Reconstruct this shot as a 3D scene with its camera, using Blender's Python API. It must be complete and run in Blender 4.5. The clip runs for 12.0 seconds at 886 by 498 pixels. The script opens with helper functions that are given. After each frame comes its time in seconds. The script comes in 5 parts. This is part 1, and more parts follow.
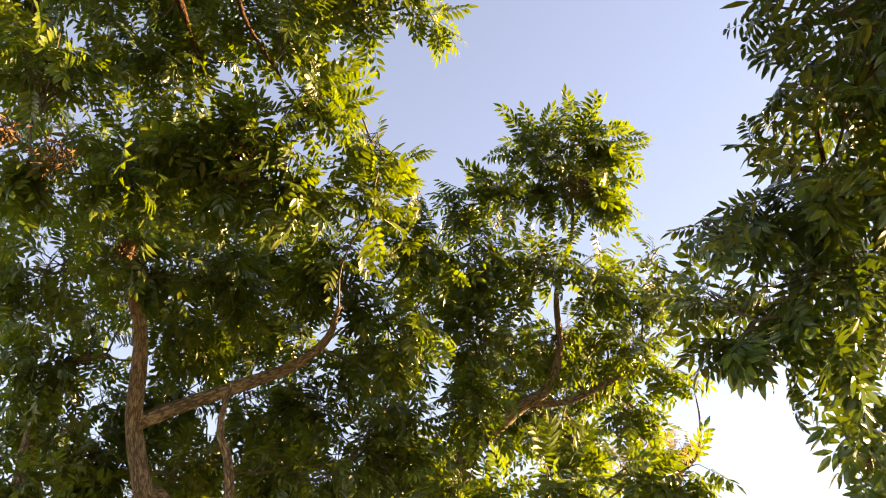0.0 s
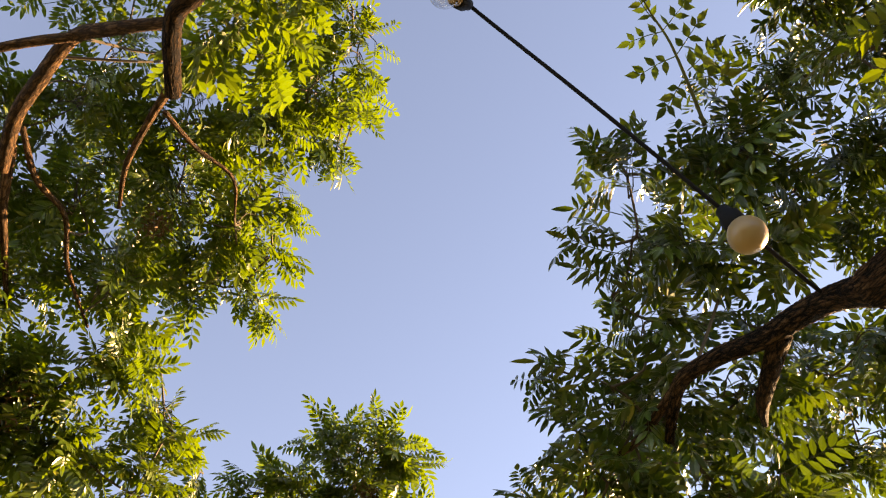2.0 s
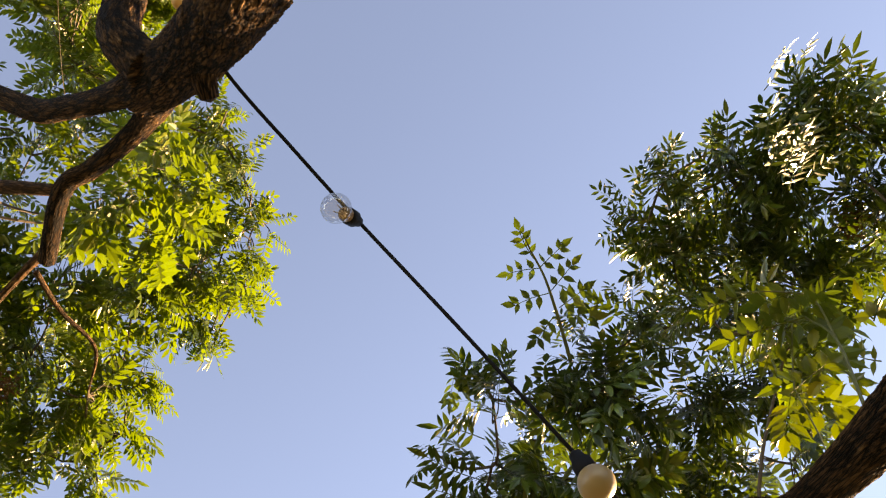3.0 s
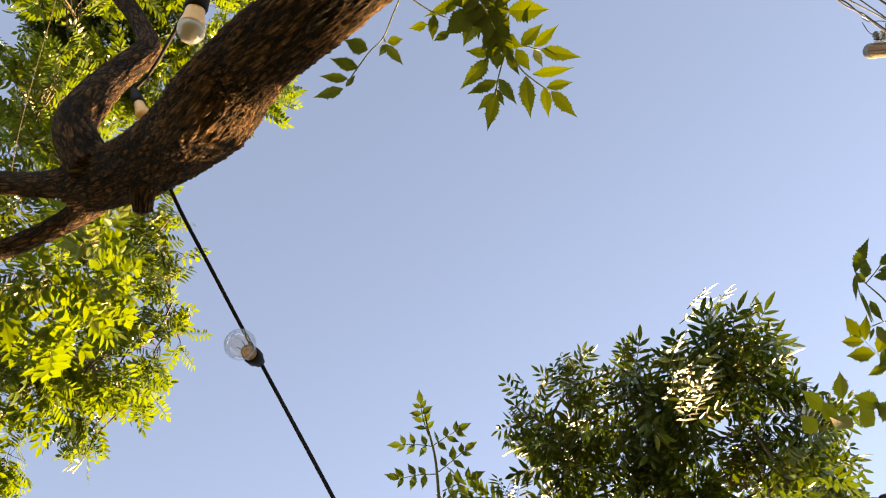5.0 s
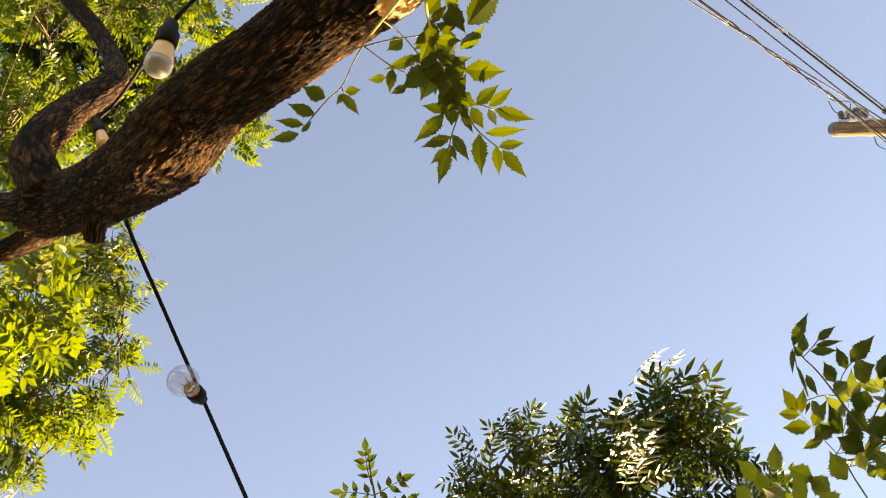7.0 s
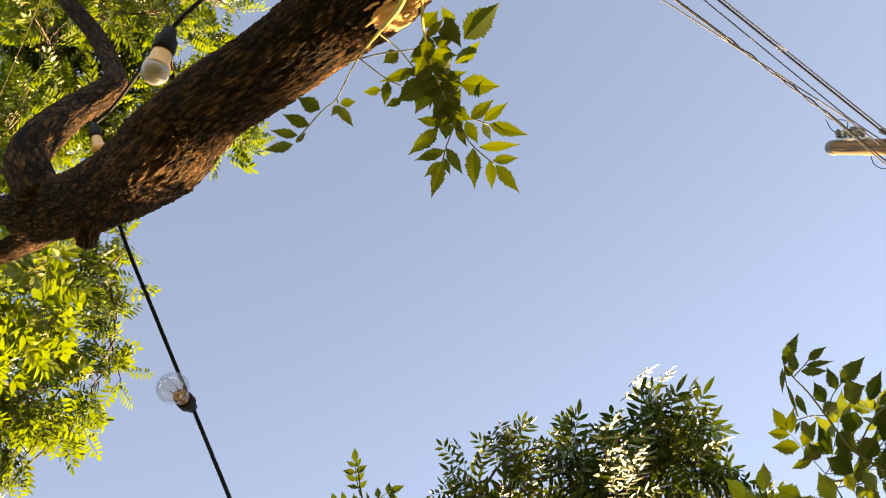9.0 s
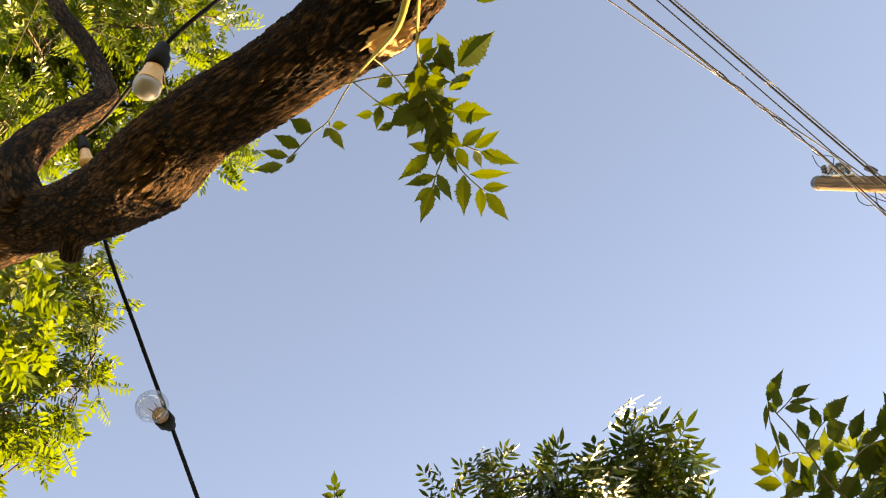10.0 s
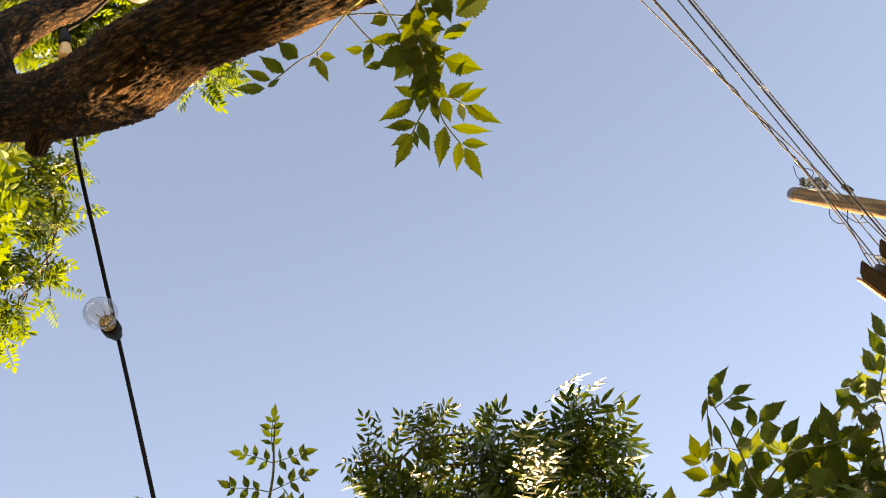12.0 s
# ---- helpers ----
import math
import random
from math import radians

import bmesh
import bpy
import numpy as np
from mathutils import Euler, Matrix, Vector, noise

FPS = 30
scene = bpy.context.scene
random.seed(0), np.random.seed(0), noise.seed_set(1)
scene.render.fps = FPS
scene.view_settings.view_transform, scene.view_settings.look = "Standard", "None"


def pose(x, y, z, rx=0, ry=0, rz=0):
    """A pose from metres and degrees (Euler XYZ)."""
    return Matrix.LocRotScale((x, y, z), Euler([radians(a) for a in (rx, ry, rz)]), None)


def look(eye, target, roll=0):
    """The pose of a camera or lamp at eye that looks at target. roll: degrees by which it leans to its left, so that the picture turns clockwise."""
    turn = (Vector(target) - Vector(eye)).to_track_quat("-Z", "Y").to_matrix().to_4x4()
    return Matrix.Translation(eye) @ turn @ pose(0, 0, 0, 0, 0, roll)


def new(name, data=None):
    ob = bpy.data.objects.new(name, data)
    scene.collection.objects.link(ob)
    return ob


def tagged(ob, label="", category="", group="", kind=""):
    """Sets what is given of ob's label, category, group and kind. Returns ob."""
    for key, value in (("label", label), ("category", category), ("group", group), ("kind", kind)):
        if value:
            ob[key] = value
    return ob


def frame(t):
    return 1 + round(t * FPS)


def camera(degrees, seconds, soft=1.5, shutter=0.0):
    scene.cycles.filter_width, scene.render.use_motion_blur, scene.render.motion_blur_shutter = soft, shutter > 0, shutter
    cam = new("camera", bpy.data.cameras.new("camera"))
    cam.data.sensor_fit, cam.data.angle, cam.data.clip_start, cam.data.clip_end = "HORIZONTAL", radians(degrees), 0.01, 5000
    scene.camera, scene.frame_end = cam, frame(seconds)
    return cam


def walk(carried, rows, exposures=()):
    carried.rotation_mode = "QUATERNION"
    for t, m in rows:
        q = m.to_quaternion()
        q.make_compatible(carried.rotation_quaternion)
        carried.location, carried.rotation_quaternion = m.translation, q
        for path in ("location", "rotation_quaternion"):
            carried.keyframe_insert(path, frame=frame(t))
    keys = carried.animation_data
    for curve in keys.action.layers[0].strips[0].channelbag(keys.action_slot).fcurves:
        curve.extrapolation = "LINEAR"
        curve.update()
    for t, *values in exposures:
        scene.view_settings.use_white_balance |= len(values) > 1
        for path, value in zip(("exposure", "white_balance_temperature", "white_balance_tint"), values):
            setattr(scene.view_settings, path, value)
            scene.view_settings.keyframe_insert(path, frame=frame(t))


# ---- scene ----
EXPOSURES = [(0.0, 3.66, 12300.0, 27.5), (1.0, 3.41, 11500.0, 27.0), (1.5, 3.42, 11000.0, 27.0), (3.5, 3.56, 10800.0, 24.0), (5.5, 3.73, 11900.0, 21.5), (12.0, 3.71, 12000.0, 20.5)]
cam = camera(54.90, 12.0, soft=1.15)
# seconds, eye in metres, turn in degrees
ROWS = [
    (0, -0.029, 0.031, 1.567, 128.53, -2.46, -0.69),
    (0.5, -0.021, 0.013, 1.577, 133.52, -2.98, -0.63),
    (1, -0.005, -0.004, 1.577, 138.50, -2.81, -5.46),
    (1.5, 0.020, -0.026, 1.577, 141.95, -2.97, -11.00),
    (2, 0.025, -0.043, 1.575, 148.11, -1.69, -16.98),
    (2.5, 0.027, -0.077, 1.584, 154.95, -0.12, -22.37),
    (3, 0.028, -0.099, 1.583, 160.61, 1.99, -27.09),
    (3.5, 0.036, -0.109, 1.578, 163.99, 3.49, -32.69),
    (5.5, 0.046, -0.169, 1.568, 171.24, 2.60, -41.90),
    (6, 0.052, -0.174, 1.560, 172.00, 3.10, -42.84),
    (6.5, 0.057, -0.178, 1.559, 172.57, 3.74, -44.20),
    (7, 0.059, -0.180, 1.563, 173.07, 4.14, -44.88),
    (9, 0.060, -0.187, 1.563, 173.64, 4.23, -46.05),
    (9.5, 0.055, -0.187, 1.566, 173.90, 4.37, -46.47),
    (10, 0.056, -0.189, 1.568, 174.97, 4.96, -47.94),
    (10.5, 0.052, -0.191, 1.565, 175.67, 5.32, -49.17),
    (11, 0.055, -0.187, 1.565, 174.08, 5.40, -52.16),
    (11.5, 0.055, -0.191, 1.575, 171.87, 5.59, -55.83),
    (12, 0.066, -0.189, 1.572, 171.27, 5.84, -56.66),
]
walk(cam, [(t, pose(x, y, z, rx, ry, rz)) for t, x, y, z, rx, ry, rz in ROWS], EXPOSURES)

# ---- light ----
SUN_AZ, SUN_EL = 76.0, 17.0
world = bpy.data.worlds.new("sky")
scene.world = world
world.use_nodes = True
wn, wl = world.node_tree.nodes, world.node_tree.links
sky = wn.new("ShaderNodeTexSky")
sky.sky_type, sky.sun_disc = "NISHITA", False
sky.sun_elevation, sky.sun_rotation = radians(SUN_EL), radians(SUN_AZ)
sky.altitude = 3500
sky.air_density, sky.dust_density, sky.ozone_density = 1.0, 0.02, 2.0
wl.new(sky.outputs[0], wn["Background"].inputs[0])
wn["Background"].inputs[1].default_value = 0.062
sun_lamp = new("sun", bpy.data.lights.new("sun", "SUN"))
sun_lamp.data.energy, sun_lamp.data.angle, sun_lamp.data.color = 3.8, radians(0.55), (1.0, 0.80, 0.52)
az, el = radians(SUN_AZ), radians(SUN_EL)
TO_SUN = Vector((math.sin(az) * math.cos(el), math.cos(az) * math.cos(el), math.sin(el)))
sun_lamp.matrix_world = look(TO_SUN * 40, (0, 0, 0))


# ---- materials ----
def material(name):
    m = bpy.data.materials.new(name)
    m.use_nodes = True
    return m, m.node_tree.nodes, m.node_tree.links, m.node_tree.nodes["Principled BSDF"]


def ramp(nodes, stops):
    r = nodes.new("ShaderNodeValToRGB")
    while len(r.color_ramp.elements) < len(stops):
        r.color_ramp.elements.new(0.5)
    for e, (p, c) in zip(r.color_ramp.elements, stops):
        e.position, e.color = p, (*c, 1)
    return r


def texture(nodes, links, scale, detail=4.0, rough=0.6, stretch=None):
    co, tex = nodes.new("ShaderNodeTexCoord"), nodes.new("ShaderNodeTexNoise")
    tex.inputs["Scale"].default_value, tex.inputs["Detail"].default_value, tex.inputs["Roughness"].default_value = scale, detail, rough
    if stretch:
        mp = nodes.new("ShaderNodeMapping")
        mp.inputs["Scale"].default_value = stretch
        links.new(co.outputs["Object"], mp.inputs[0])
        links.new(mp.outputs[0], tex.inputs["Vector"])
    else:
        links.new(co.outputs["Object"], tex.inputs["Vector"])
    return tex


def plain(name, colour, rough=0.6, metal=0.0, scale=30.0, spread=0.35, bump=0.2, gloss=0.5, stretch=None):
    m, n, l, p = material(name)
    tex = texture(n, l, scale, stretch=stretch)
    r = ramp(n, [(0.3, [c * (1 - spread) for c in colour]), (0.7, [min(1, c * (1 + spread)) for c in colour])])
    l.new(tex.outputs["Fac"], r.inputs[0])
    l.new(r.outputs[0], p.inputs["Base Color"])
    p.inputs["Roughness"].default_value, p.inputs["Metallic"].default_value, p.inputs["Specular IOR Level"].default_value = rough, metal, gloss
    b = n.new("ShaderNodeBump")
    b.inputs["Strength"].default_value, b.inputs["Distance"].default_value = bump, 0.002
    l.new(tex.outputs["Fac"], b.inputs["Height"])
    l.new(b.outputs[0], p.inputs["Normal"])
    return m


def leaf_material(name, stops, glow, share=0.45, rough=0.4, gloss=0.5):
    """Green blade: gloss above, light coming through it; every leaflet has a tone of its own."""
    m, n, l, p = material(name)
    geo, info, add = n.new("ShaderNodeNewGeometry"), n.new("ShaderNodeObjectInfo"), n.new("ShaderNodeMath")
    add.operation = "MULTIPLY_ADD"
    add.inputs[1].default_value = 0.25
    wrap = n.new("ShaderNodeMath")
    wrap.operation = "FRACT"
    l.new(info.outputs["Random"], add.inputs[0])
    l.new(geo.outputs["Random Per Island"], add.inputs[2])
    l.new(add.outputs[0], wrap.inputs[0])
    tone = ramp(n, stops)
    l.new(wrap.outputs[0], tone.inputs[0])
    tex = texture(n, l, 6.0, 3.0)
    mix = n.new("ShaderNodeMix")
    mix.data_type, mix.blend_type = "RGBA", "MULTIPLY"
    mix.inputs[0].default_value = 0.55
    patch = ramp(n, [(0.3, (0.55, 0.6, 0.5)), (0.7, (1.0, 1.0, 1.0))])
    l.new(tex.outputs["Fac"], patch.inputs[0])
    l.new(tone.outputs[0], mix.inputs[6])
    l.new(patch.outputs[0], mix.inputs[7])
    l.new(mix.outputs[2], p.inputs["Base Color"])
    p.inputs["Roughness"].default_value = rough
    p.inputs["Specular IOR Level"].default_value = gloss
    vein = texture(n, l, 160.0, 2.0)
    b = n.new("ShaderNodeBump")
    b.inputs["Strength"].default_value, b.inputs["Distance"].default_value = 0.25, 0.001
    l.new(vein.outputs["Fac"], b.inputs["Height"])
    l.new(b.outputs[0], p.inputs["Normal"])
    through_leaf, lift = n.new("ShaderNodeBsdfTranslucent"), n.new("ShaderNodeMix")
    lift.data_type, lift.blend_type = "RGBA", "MIX"
    lift.inputs[0].default_value = 0.75
    lift.inputs[7].default_value = (*glow, 1)
    l.new(mix.outputs[2], lift.inputs[6])
    l.new(lift.outputs[2], through_leaf.inputs[0])
    both = n.new("ShaderNodeMixShader")
    both.inputs[0].default_value = share
    l.new(p.outputs[0], both.inputs[1])
    l.new(through_leaf.outputs[0], both.inputs[2])
    l.new(both.outputs[0], n["Material Output"].inputs[0])
    return m


LEAF = leaf_material("ash_leaf", [(0.0, (0.026, 0.050, 0.007)), (0.45, (0.047, 0.082, 0.010)), (0.8, (0.070, 0.110, 0.013)), (1.0, (0.13, 0.14, 0.016))], (0.135, 0.215, 0.011), 0.38, 0.33, 0.45)
# Brighter copy for near young leaves: sunlight is put into the colour.
LEAF_YOUNG_LIT = leaf_material("ash_leaf_young_lit", [(0.0, (0.036, 0.062, 0.008)), (0.5, (0.06, 0.09, 0.01)), (1.0, (0.14, 0.14, 0.015))], (0.135, 0.215, 0.012), 0.38, 0.42, 0.3)
# Darker copy for near leaves out of the sun: shade in the colour.
LEAF_SHOOT_DIM = leaf_material("ash_leaf_shoot_dim", [(0.0, (0.022, 0.044, 0.004)), (0.6, (0.042, 0.068, 0.006)), (0.80, (0.062, 0.084, 0.007)), (1.0, (0.24, 0.22, 0.010))], (0.125, 0.175, 0.007), 0.30, 0.42, 0.35)
# Darker, less translucent copy of the ash leaf: backlit shade put into its colour.
LEAF_EAST = leaf_material("ash_leaf_shaded", [(0.0, (0.017, 0.039, 0.008)), (0.45, (0.034, 0.068, 0.010)), (0.8, (0.058, 0.102, 0.014)), (1.0, (0.13, 0.145, 0.018))], (0.11, 0.19, 0.011), 0.16, 0.30, 0.42)
LEAF_DRY = leaf_material("dry_leaf", [(0.0, (0.10, 0.08, 0.025)), (0.6, (0.18, 0.14, 0.05)), (1.0, (0.26, 0.21, 0.08))], (0.3, 0.25, 0.05), 0.35)
SEED = plain("seed_brown", (0.07, 0.033, 0.009), 0.85, scale=40)
TWIG = plain("twig_bark", (0.05, 0.036, 0.022), 0.8, scale=60)
TWIG_GREEN = plain("twig_green", (0.055, 0.066, 0.012), 0.6, scale=50)
# Yellower copy of the green stem, with sunlight put into its colour.
TWIG_LIT = plain("shoot_lit", (0.20, 0.175, 0.028), 0.55, scale=50)
RUBBER = plain("black_rubber", (0.004, 0.0045, 0.006), 0.65, scale=80, spread=0.2, gloss=0.1)
CREAM = plain("cream_plastic", (0.50, 0.30, 0.12), 0.45, scale=40, spread=0.08, bump=0.05)
BRASS = plain("brass", (0.22, 0.14, 0.08), 0.5, 0.5, scale=60)
RAIL = plain("galvanised_rail", (0.42, 0.41, 0.38), 0.5, 0.3, scale=40)
STEEL = plain("galvanised_steel", (0.10, 0.10, 0.10), 0.6, 0.6, scale=30)
PORCELAIN = plain("porcelain", (0.28, 0.28, 0.29), 0.2, scale=20, spread=0.1)
CABLE = plain("cable_black", (0.012, 0.012, 0.014), 0.5, scale=20, gloss=0.25)
CABLE_GREY = plain("cable_grey", (0.16, 0.16, 0.17), 0.5, 0.2, scale=20)
POLE_WOOD = plain("pole_wood", (0.115, 0.058, 0.021), 0.9, scale=60, spread=0.85, bump=1.0, stretch=(1, 1, 0.04))
FRESH_WOOD = plain("cut_wood", (0.46, 0.28, 0.14), 0.85, scale=45, spread=0.28, bump=0.5)


def bark_material(name, dark, mid, pale, cells):
    """Scaly bark: pale where the plates stand high, dark down in the cracks (the mesh carries both), fine flakes along
    the grain.
    """
    m, n, l, p = material(name)
    grain, plate = n.new("ShaderNodeAttribute"), n.new("ShaderNodeAttribute")
    grain.attribute_name, plate.attribute_name = "grain", "plate"
    fine, broad, flake = n.new("ShaderNodeTexNoise"), n.new("ShaderNodeTexNoise"), n.new("ShaderNodeTexNoise")
    for tex, scale, detail, rough in ((fine, cells * 2.6, 8.0, 0.72), (broad, cells * 0.2, 3.0, 0.5), (flake, cells * 8.0, 4.0, 0.75)):
        tex.inputs["Scale"].default_value, tex.inputs["Detail"].default_value, tex.inputs["Roughness"].default_value = scale, detail, rough
        l.new(grain.outputs["Vector"], tex.inputs["Vector"])
    # angular flakes: thin wandering splits, each flake a little rough
    shove, moved, split = n.new("ShaderNodeVectorMath"), n.new("ShaderNodeVectorMath"), n.new("ShaderNodeTexVoronoi")
    shove.operation, moved.operation, split.feature = "SCALE", "ADD", "DISTANCE_TO_EDGE"
    shove.inputs["Scale"].default_value = 0.9 / cells
    l.new(fine.outputs["Color"], shove.inputs[0])
    l.new(grain.outputs["Vector"], moved.inputs[0])
    l.new(shove.outputs[0], moved.inputs[1])
    l.new(moved.outputs[0], split.inputs["Vector"])
    split.inputs["Scale"].default_value = cells * 0.75
    lines = ramp(n, [(0.02, (0.36, 0.36, 0.36)), (0.20, (1, 1, 1))])
    l.new(split.outputs["Distance"], lines.inputs[0])
    coarse = ramp(n, [(0.34, (0.34, 0.34, 0.34)), (0.60, (1, 1, 1))])
    l.new(fine.outputs["Fac"], coarse.inputs[0])
    crisp = n.new("ShaderNodeMix")
    crisp.data_type, crisp.blend_type = "RGBA", "MULTIPLY"
    crisp.inputs[0].default_value = 1.0
    l.new(lines.outputs[0], crisp.inputs[6])
    l.new(coarse.outputs[0], crisp.inputs[7])
    high = n.new("ShaderNodeMath")
    high.operation = "MULTIPLY"
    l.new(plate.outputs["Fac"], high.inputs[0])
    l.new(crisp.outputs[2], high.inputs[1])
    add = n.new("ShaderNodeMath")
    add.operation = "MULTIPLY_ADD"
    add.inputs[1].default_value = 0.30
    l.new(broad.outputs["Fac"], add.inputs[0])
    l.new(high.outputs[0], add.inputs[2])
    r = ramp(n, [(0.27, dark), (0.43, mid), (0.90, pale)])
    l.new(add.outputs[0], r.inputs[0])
    l.new(r.outputs[0], p.inputs["Base Color"])
    p.inputs["Roughness"].default_value = 0.82
    p.inputs["Specular IOR Level"].default_value = 0.12
    b, b2 = n.new("ShaderNodeBump"), n.new("ShaderNodeBump")
    b.inputs["Strength"].default_value, b.inputs["Distance"].default_value = 1.0, 0.006
    b2.inputs["Strength"].default_value, b2.inputs["Distance"].default_value = 0.8, 0.002
    l.new(crisp.outputs[2], b.inputs["Height"])
    l.new(flake.outputs["Fac"], b2.inputs["Height"])
    l.new(b.outputs[0], b2.inputs["Normal"])
    l.new(b2.outputs[0], p.inputs["Normal"])
    return m


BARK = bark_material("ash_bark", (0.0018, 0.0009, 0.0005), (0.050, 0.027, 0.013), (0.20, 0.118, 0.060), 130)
BARK_THIN = bark_material("young_bark", (0.03, 0.016, 0.008), (0.11, 0.06, 0.03), (0.28, 0.16, 0.085), 140)

# Pale bark copy for the north stems: their sunlit look is in the colour.
BARK_PALE = bark_material("sunlit_bark", (0.10, 0.07, 0.045), (0.30, 0.22, 0.145), (0.50, 0.38, 0.26), 140)

GLASS, gn, gl, gp = material("clear_glass")
g_see, g_shine, g_mix, g_edge = gn.new("ShaderNodeBsdfTransparent"), gn.new("ShaderNodeBsdfGlossy"), gn.new("ShaderNodeMixShader"), gn.new("ShaderNodeLayerWeight")
g_pow = gn.new("ShaderNodeMath")
g_pow.operation = "POWER"
g_pow.inputs[1].default_value = 5.0
g_amt = gn.new("ShaderNodeMath")
g_amt.operation = "MULTIPLY_ADD"
g_amt.inputs[1].default_value, g_amt.inputs[2].default_value = 0.65, 0.09
g_see.inputs[0].default_value = (0.84, 0.83, 0.82, 1)
g_shine.inputs["Roughness"].default_value = 0.05
g_edge.inputs[0].default_value = 0.5
gl.new(g_edge.outputs["Facing"], g_pow.inputs[0])
gl.new(g_pow.outputs[0], g_amt.inputs[0])
gl.new(g_amt.outputs[0], g_mix.inputs[0])
gl.new(g_see.outputs[0], g_mix.inputs[1])
gl.new(g_shine.outputs[0], g_mix.inputs[2])
gl.new(g_mix.outputs[0], gn["Material Output"].inputs[0])
FROST, fn, fl, fp = material("white_bulb_glass")
fp.inputs["Base Color"].default_value = (0.225, 0.155, 0.068, 1)
fp.inputs["Roughness"].default_value = 0.35
fp.inputs["Subsurface Weight"].default_value = 1.0
fp.inputs["Subsurface Radius"].default_value = (0.05, 0.04, 0.03)
FROSTY, fyn, fyl, fyp = material("frosted_dome")
fyp.inputs["Base Color"].default_value = (0.27, 0.27, 0.24, 1)
fyp.inputs["Roughness"].default_value = 0.4
fyp.inputs["Transmission Weight"].default_value = 0.35


# ---- mesh helpers ----
def mesh_object(name, verts, faces, mat, parent=None, label="", smooth=False):
    """One mesh object from arrays of places and of triangles or quads."""
    me = bpy.data.meshes.new(name)
    verts, faces = np.asarray(verts, np.float32), np.asarray(faces, np.int32)
    me.vertices.add(len(verts))
    me.vertices.foreach_set("co", verts.ravel())
    me.loops.add(faces.size)
    me.loops.foreach_set("vertex_index", faces.ravel())
    me.polygons.add(len(faces))
    me.polygons.foreach_set("loop_start", np.arange(0, faces.size, faces.shape[1], dtype=np.int32))
    me.polygons.foreach_set("use_smooth", np.full(len(faces), smooth))
    me.update(calc_edges=True)
    me.validate()
    me.materials.append(mat)
    ob = new(name, me)
    ob.parent = parent
    if parent:
        ob.matrix_parent_inverse = Matrix.Translation(parent.matrix_basis.translation).inverted()
    return tagged(ob, label)


def part(name, bm, mat, parent=None, label="", smooth=True):
    """A bmesh as one mesh object, in world metres, under a thing or a part."""
    me = bpy.data.meshes.new(name)
    bm.to_mesh(me)
    bm.free()
    me.materials.append(mat)
    me.polygons.foreach_set("use_smooth", np.full(len(me.polygons), smooth))
    ob = new(name, me)
    ob.parent = parent
    if parent:
        ob.matrix_parent_inverse = Matrix.Translation(parent.matrix_basis.translation).inverted()
    return tagged(ob, label)


def thing(name, place, label, category, group="", kind=""):
    ob = new(name)
    ob.empty_display_size = 0.1
    ob.matrix_basis = Matrix.Translation(place)
    return tagged(ob, label, category, group, kind)


def curve_points(rows, step):
    """A smooth line through rows of x, y, z, radius, at even steps."""
    p = np.array(rows, float)
    q = np.vstack([2 * p[0] - p[1], p, 2 * p[-1] - p[-2]])
    q[[0, -1], 3] = p[[0, -1], 3]
    out = []
    for i in range(1, len(q) - 2):
        n = max(2, int(np.linalg.norm(q[i + 1, :3] - q[i, :3]) / step))
        t = np.linspace(0, 1, n, endpoint=False)[:, None]
        a, b, c, d = q[i - 1], q[i], q[i + 1], q[i + 2]
        out.append(0.5 * (2 * b + (c - a) * t + (2 * a - 5 * b + 4 * c - d) * t**2 + (3 * b - a - 3 * c + d) * t**3))
    return np.vstack(out + [p[-1:]])


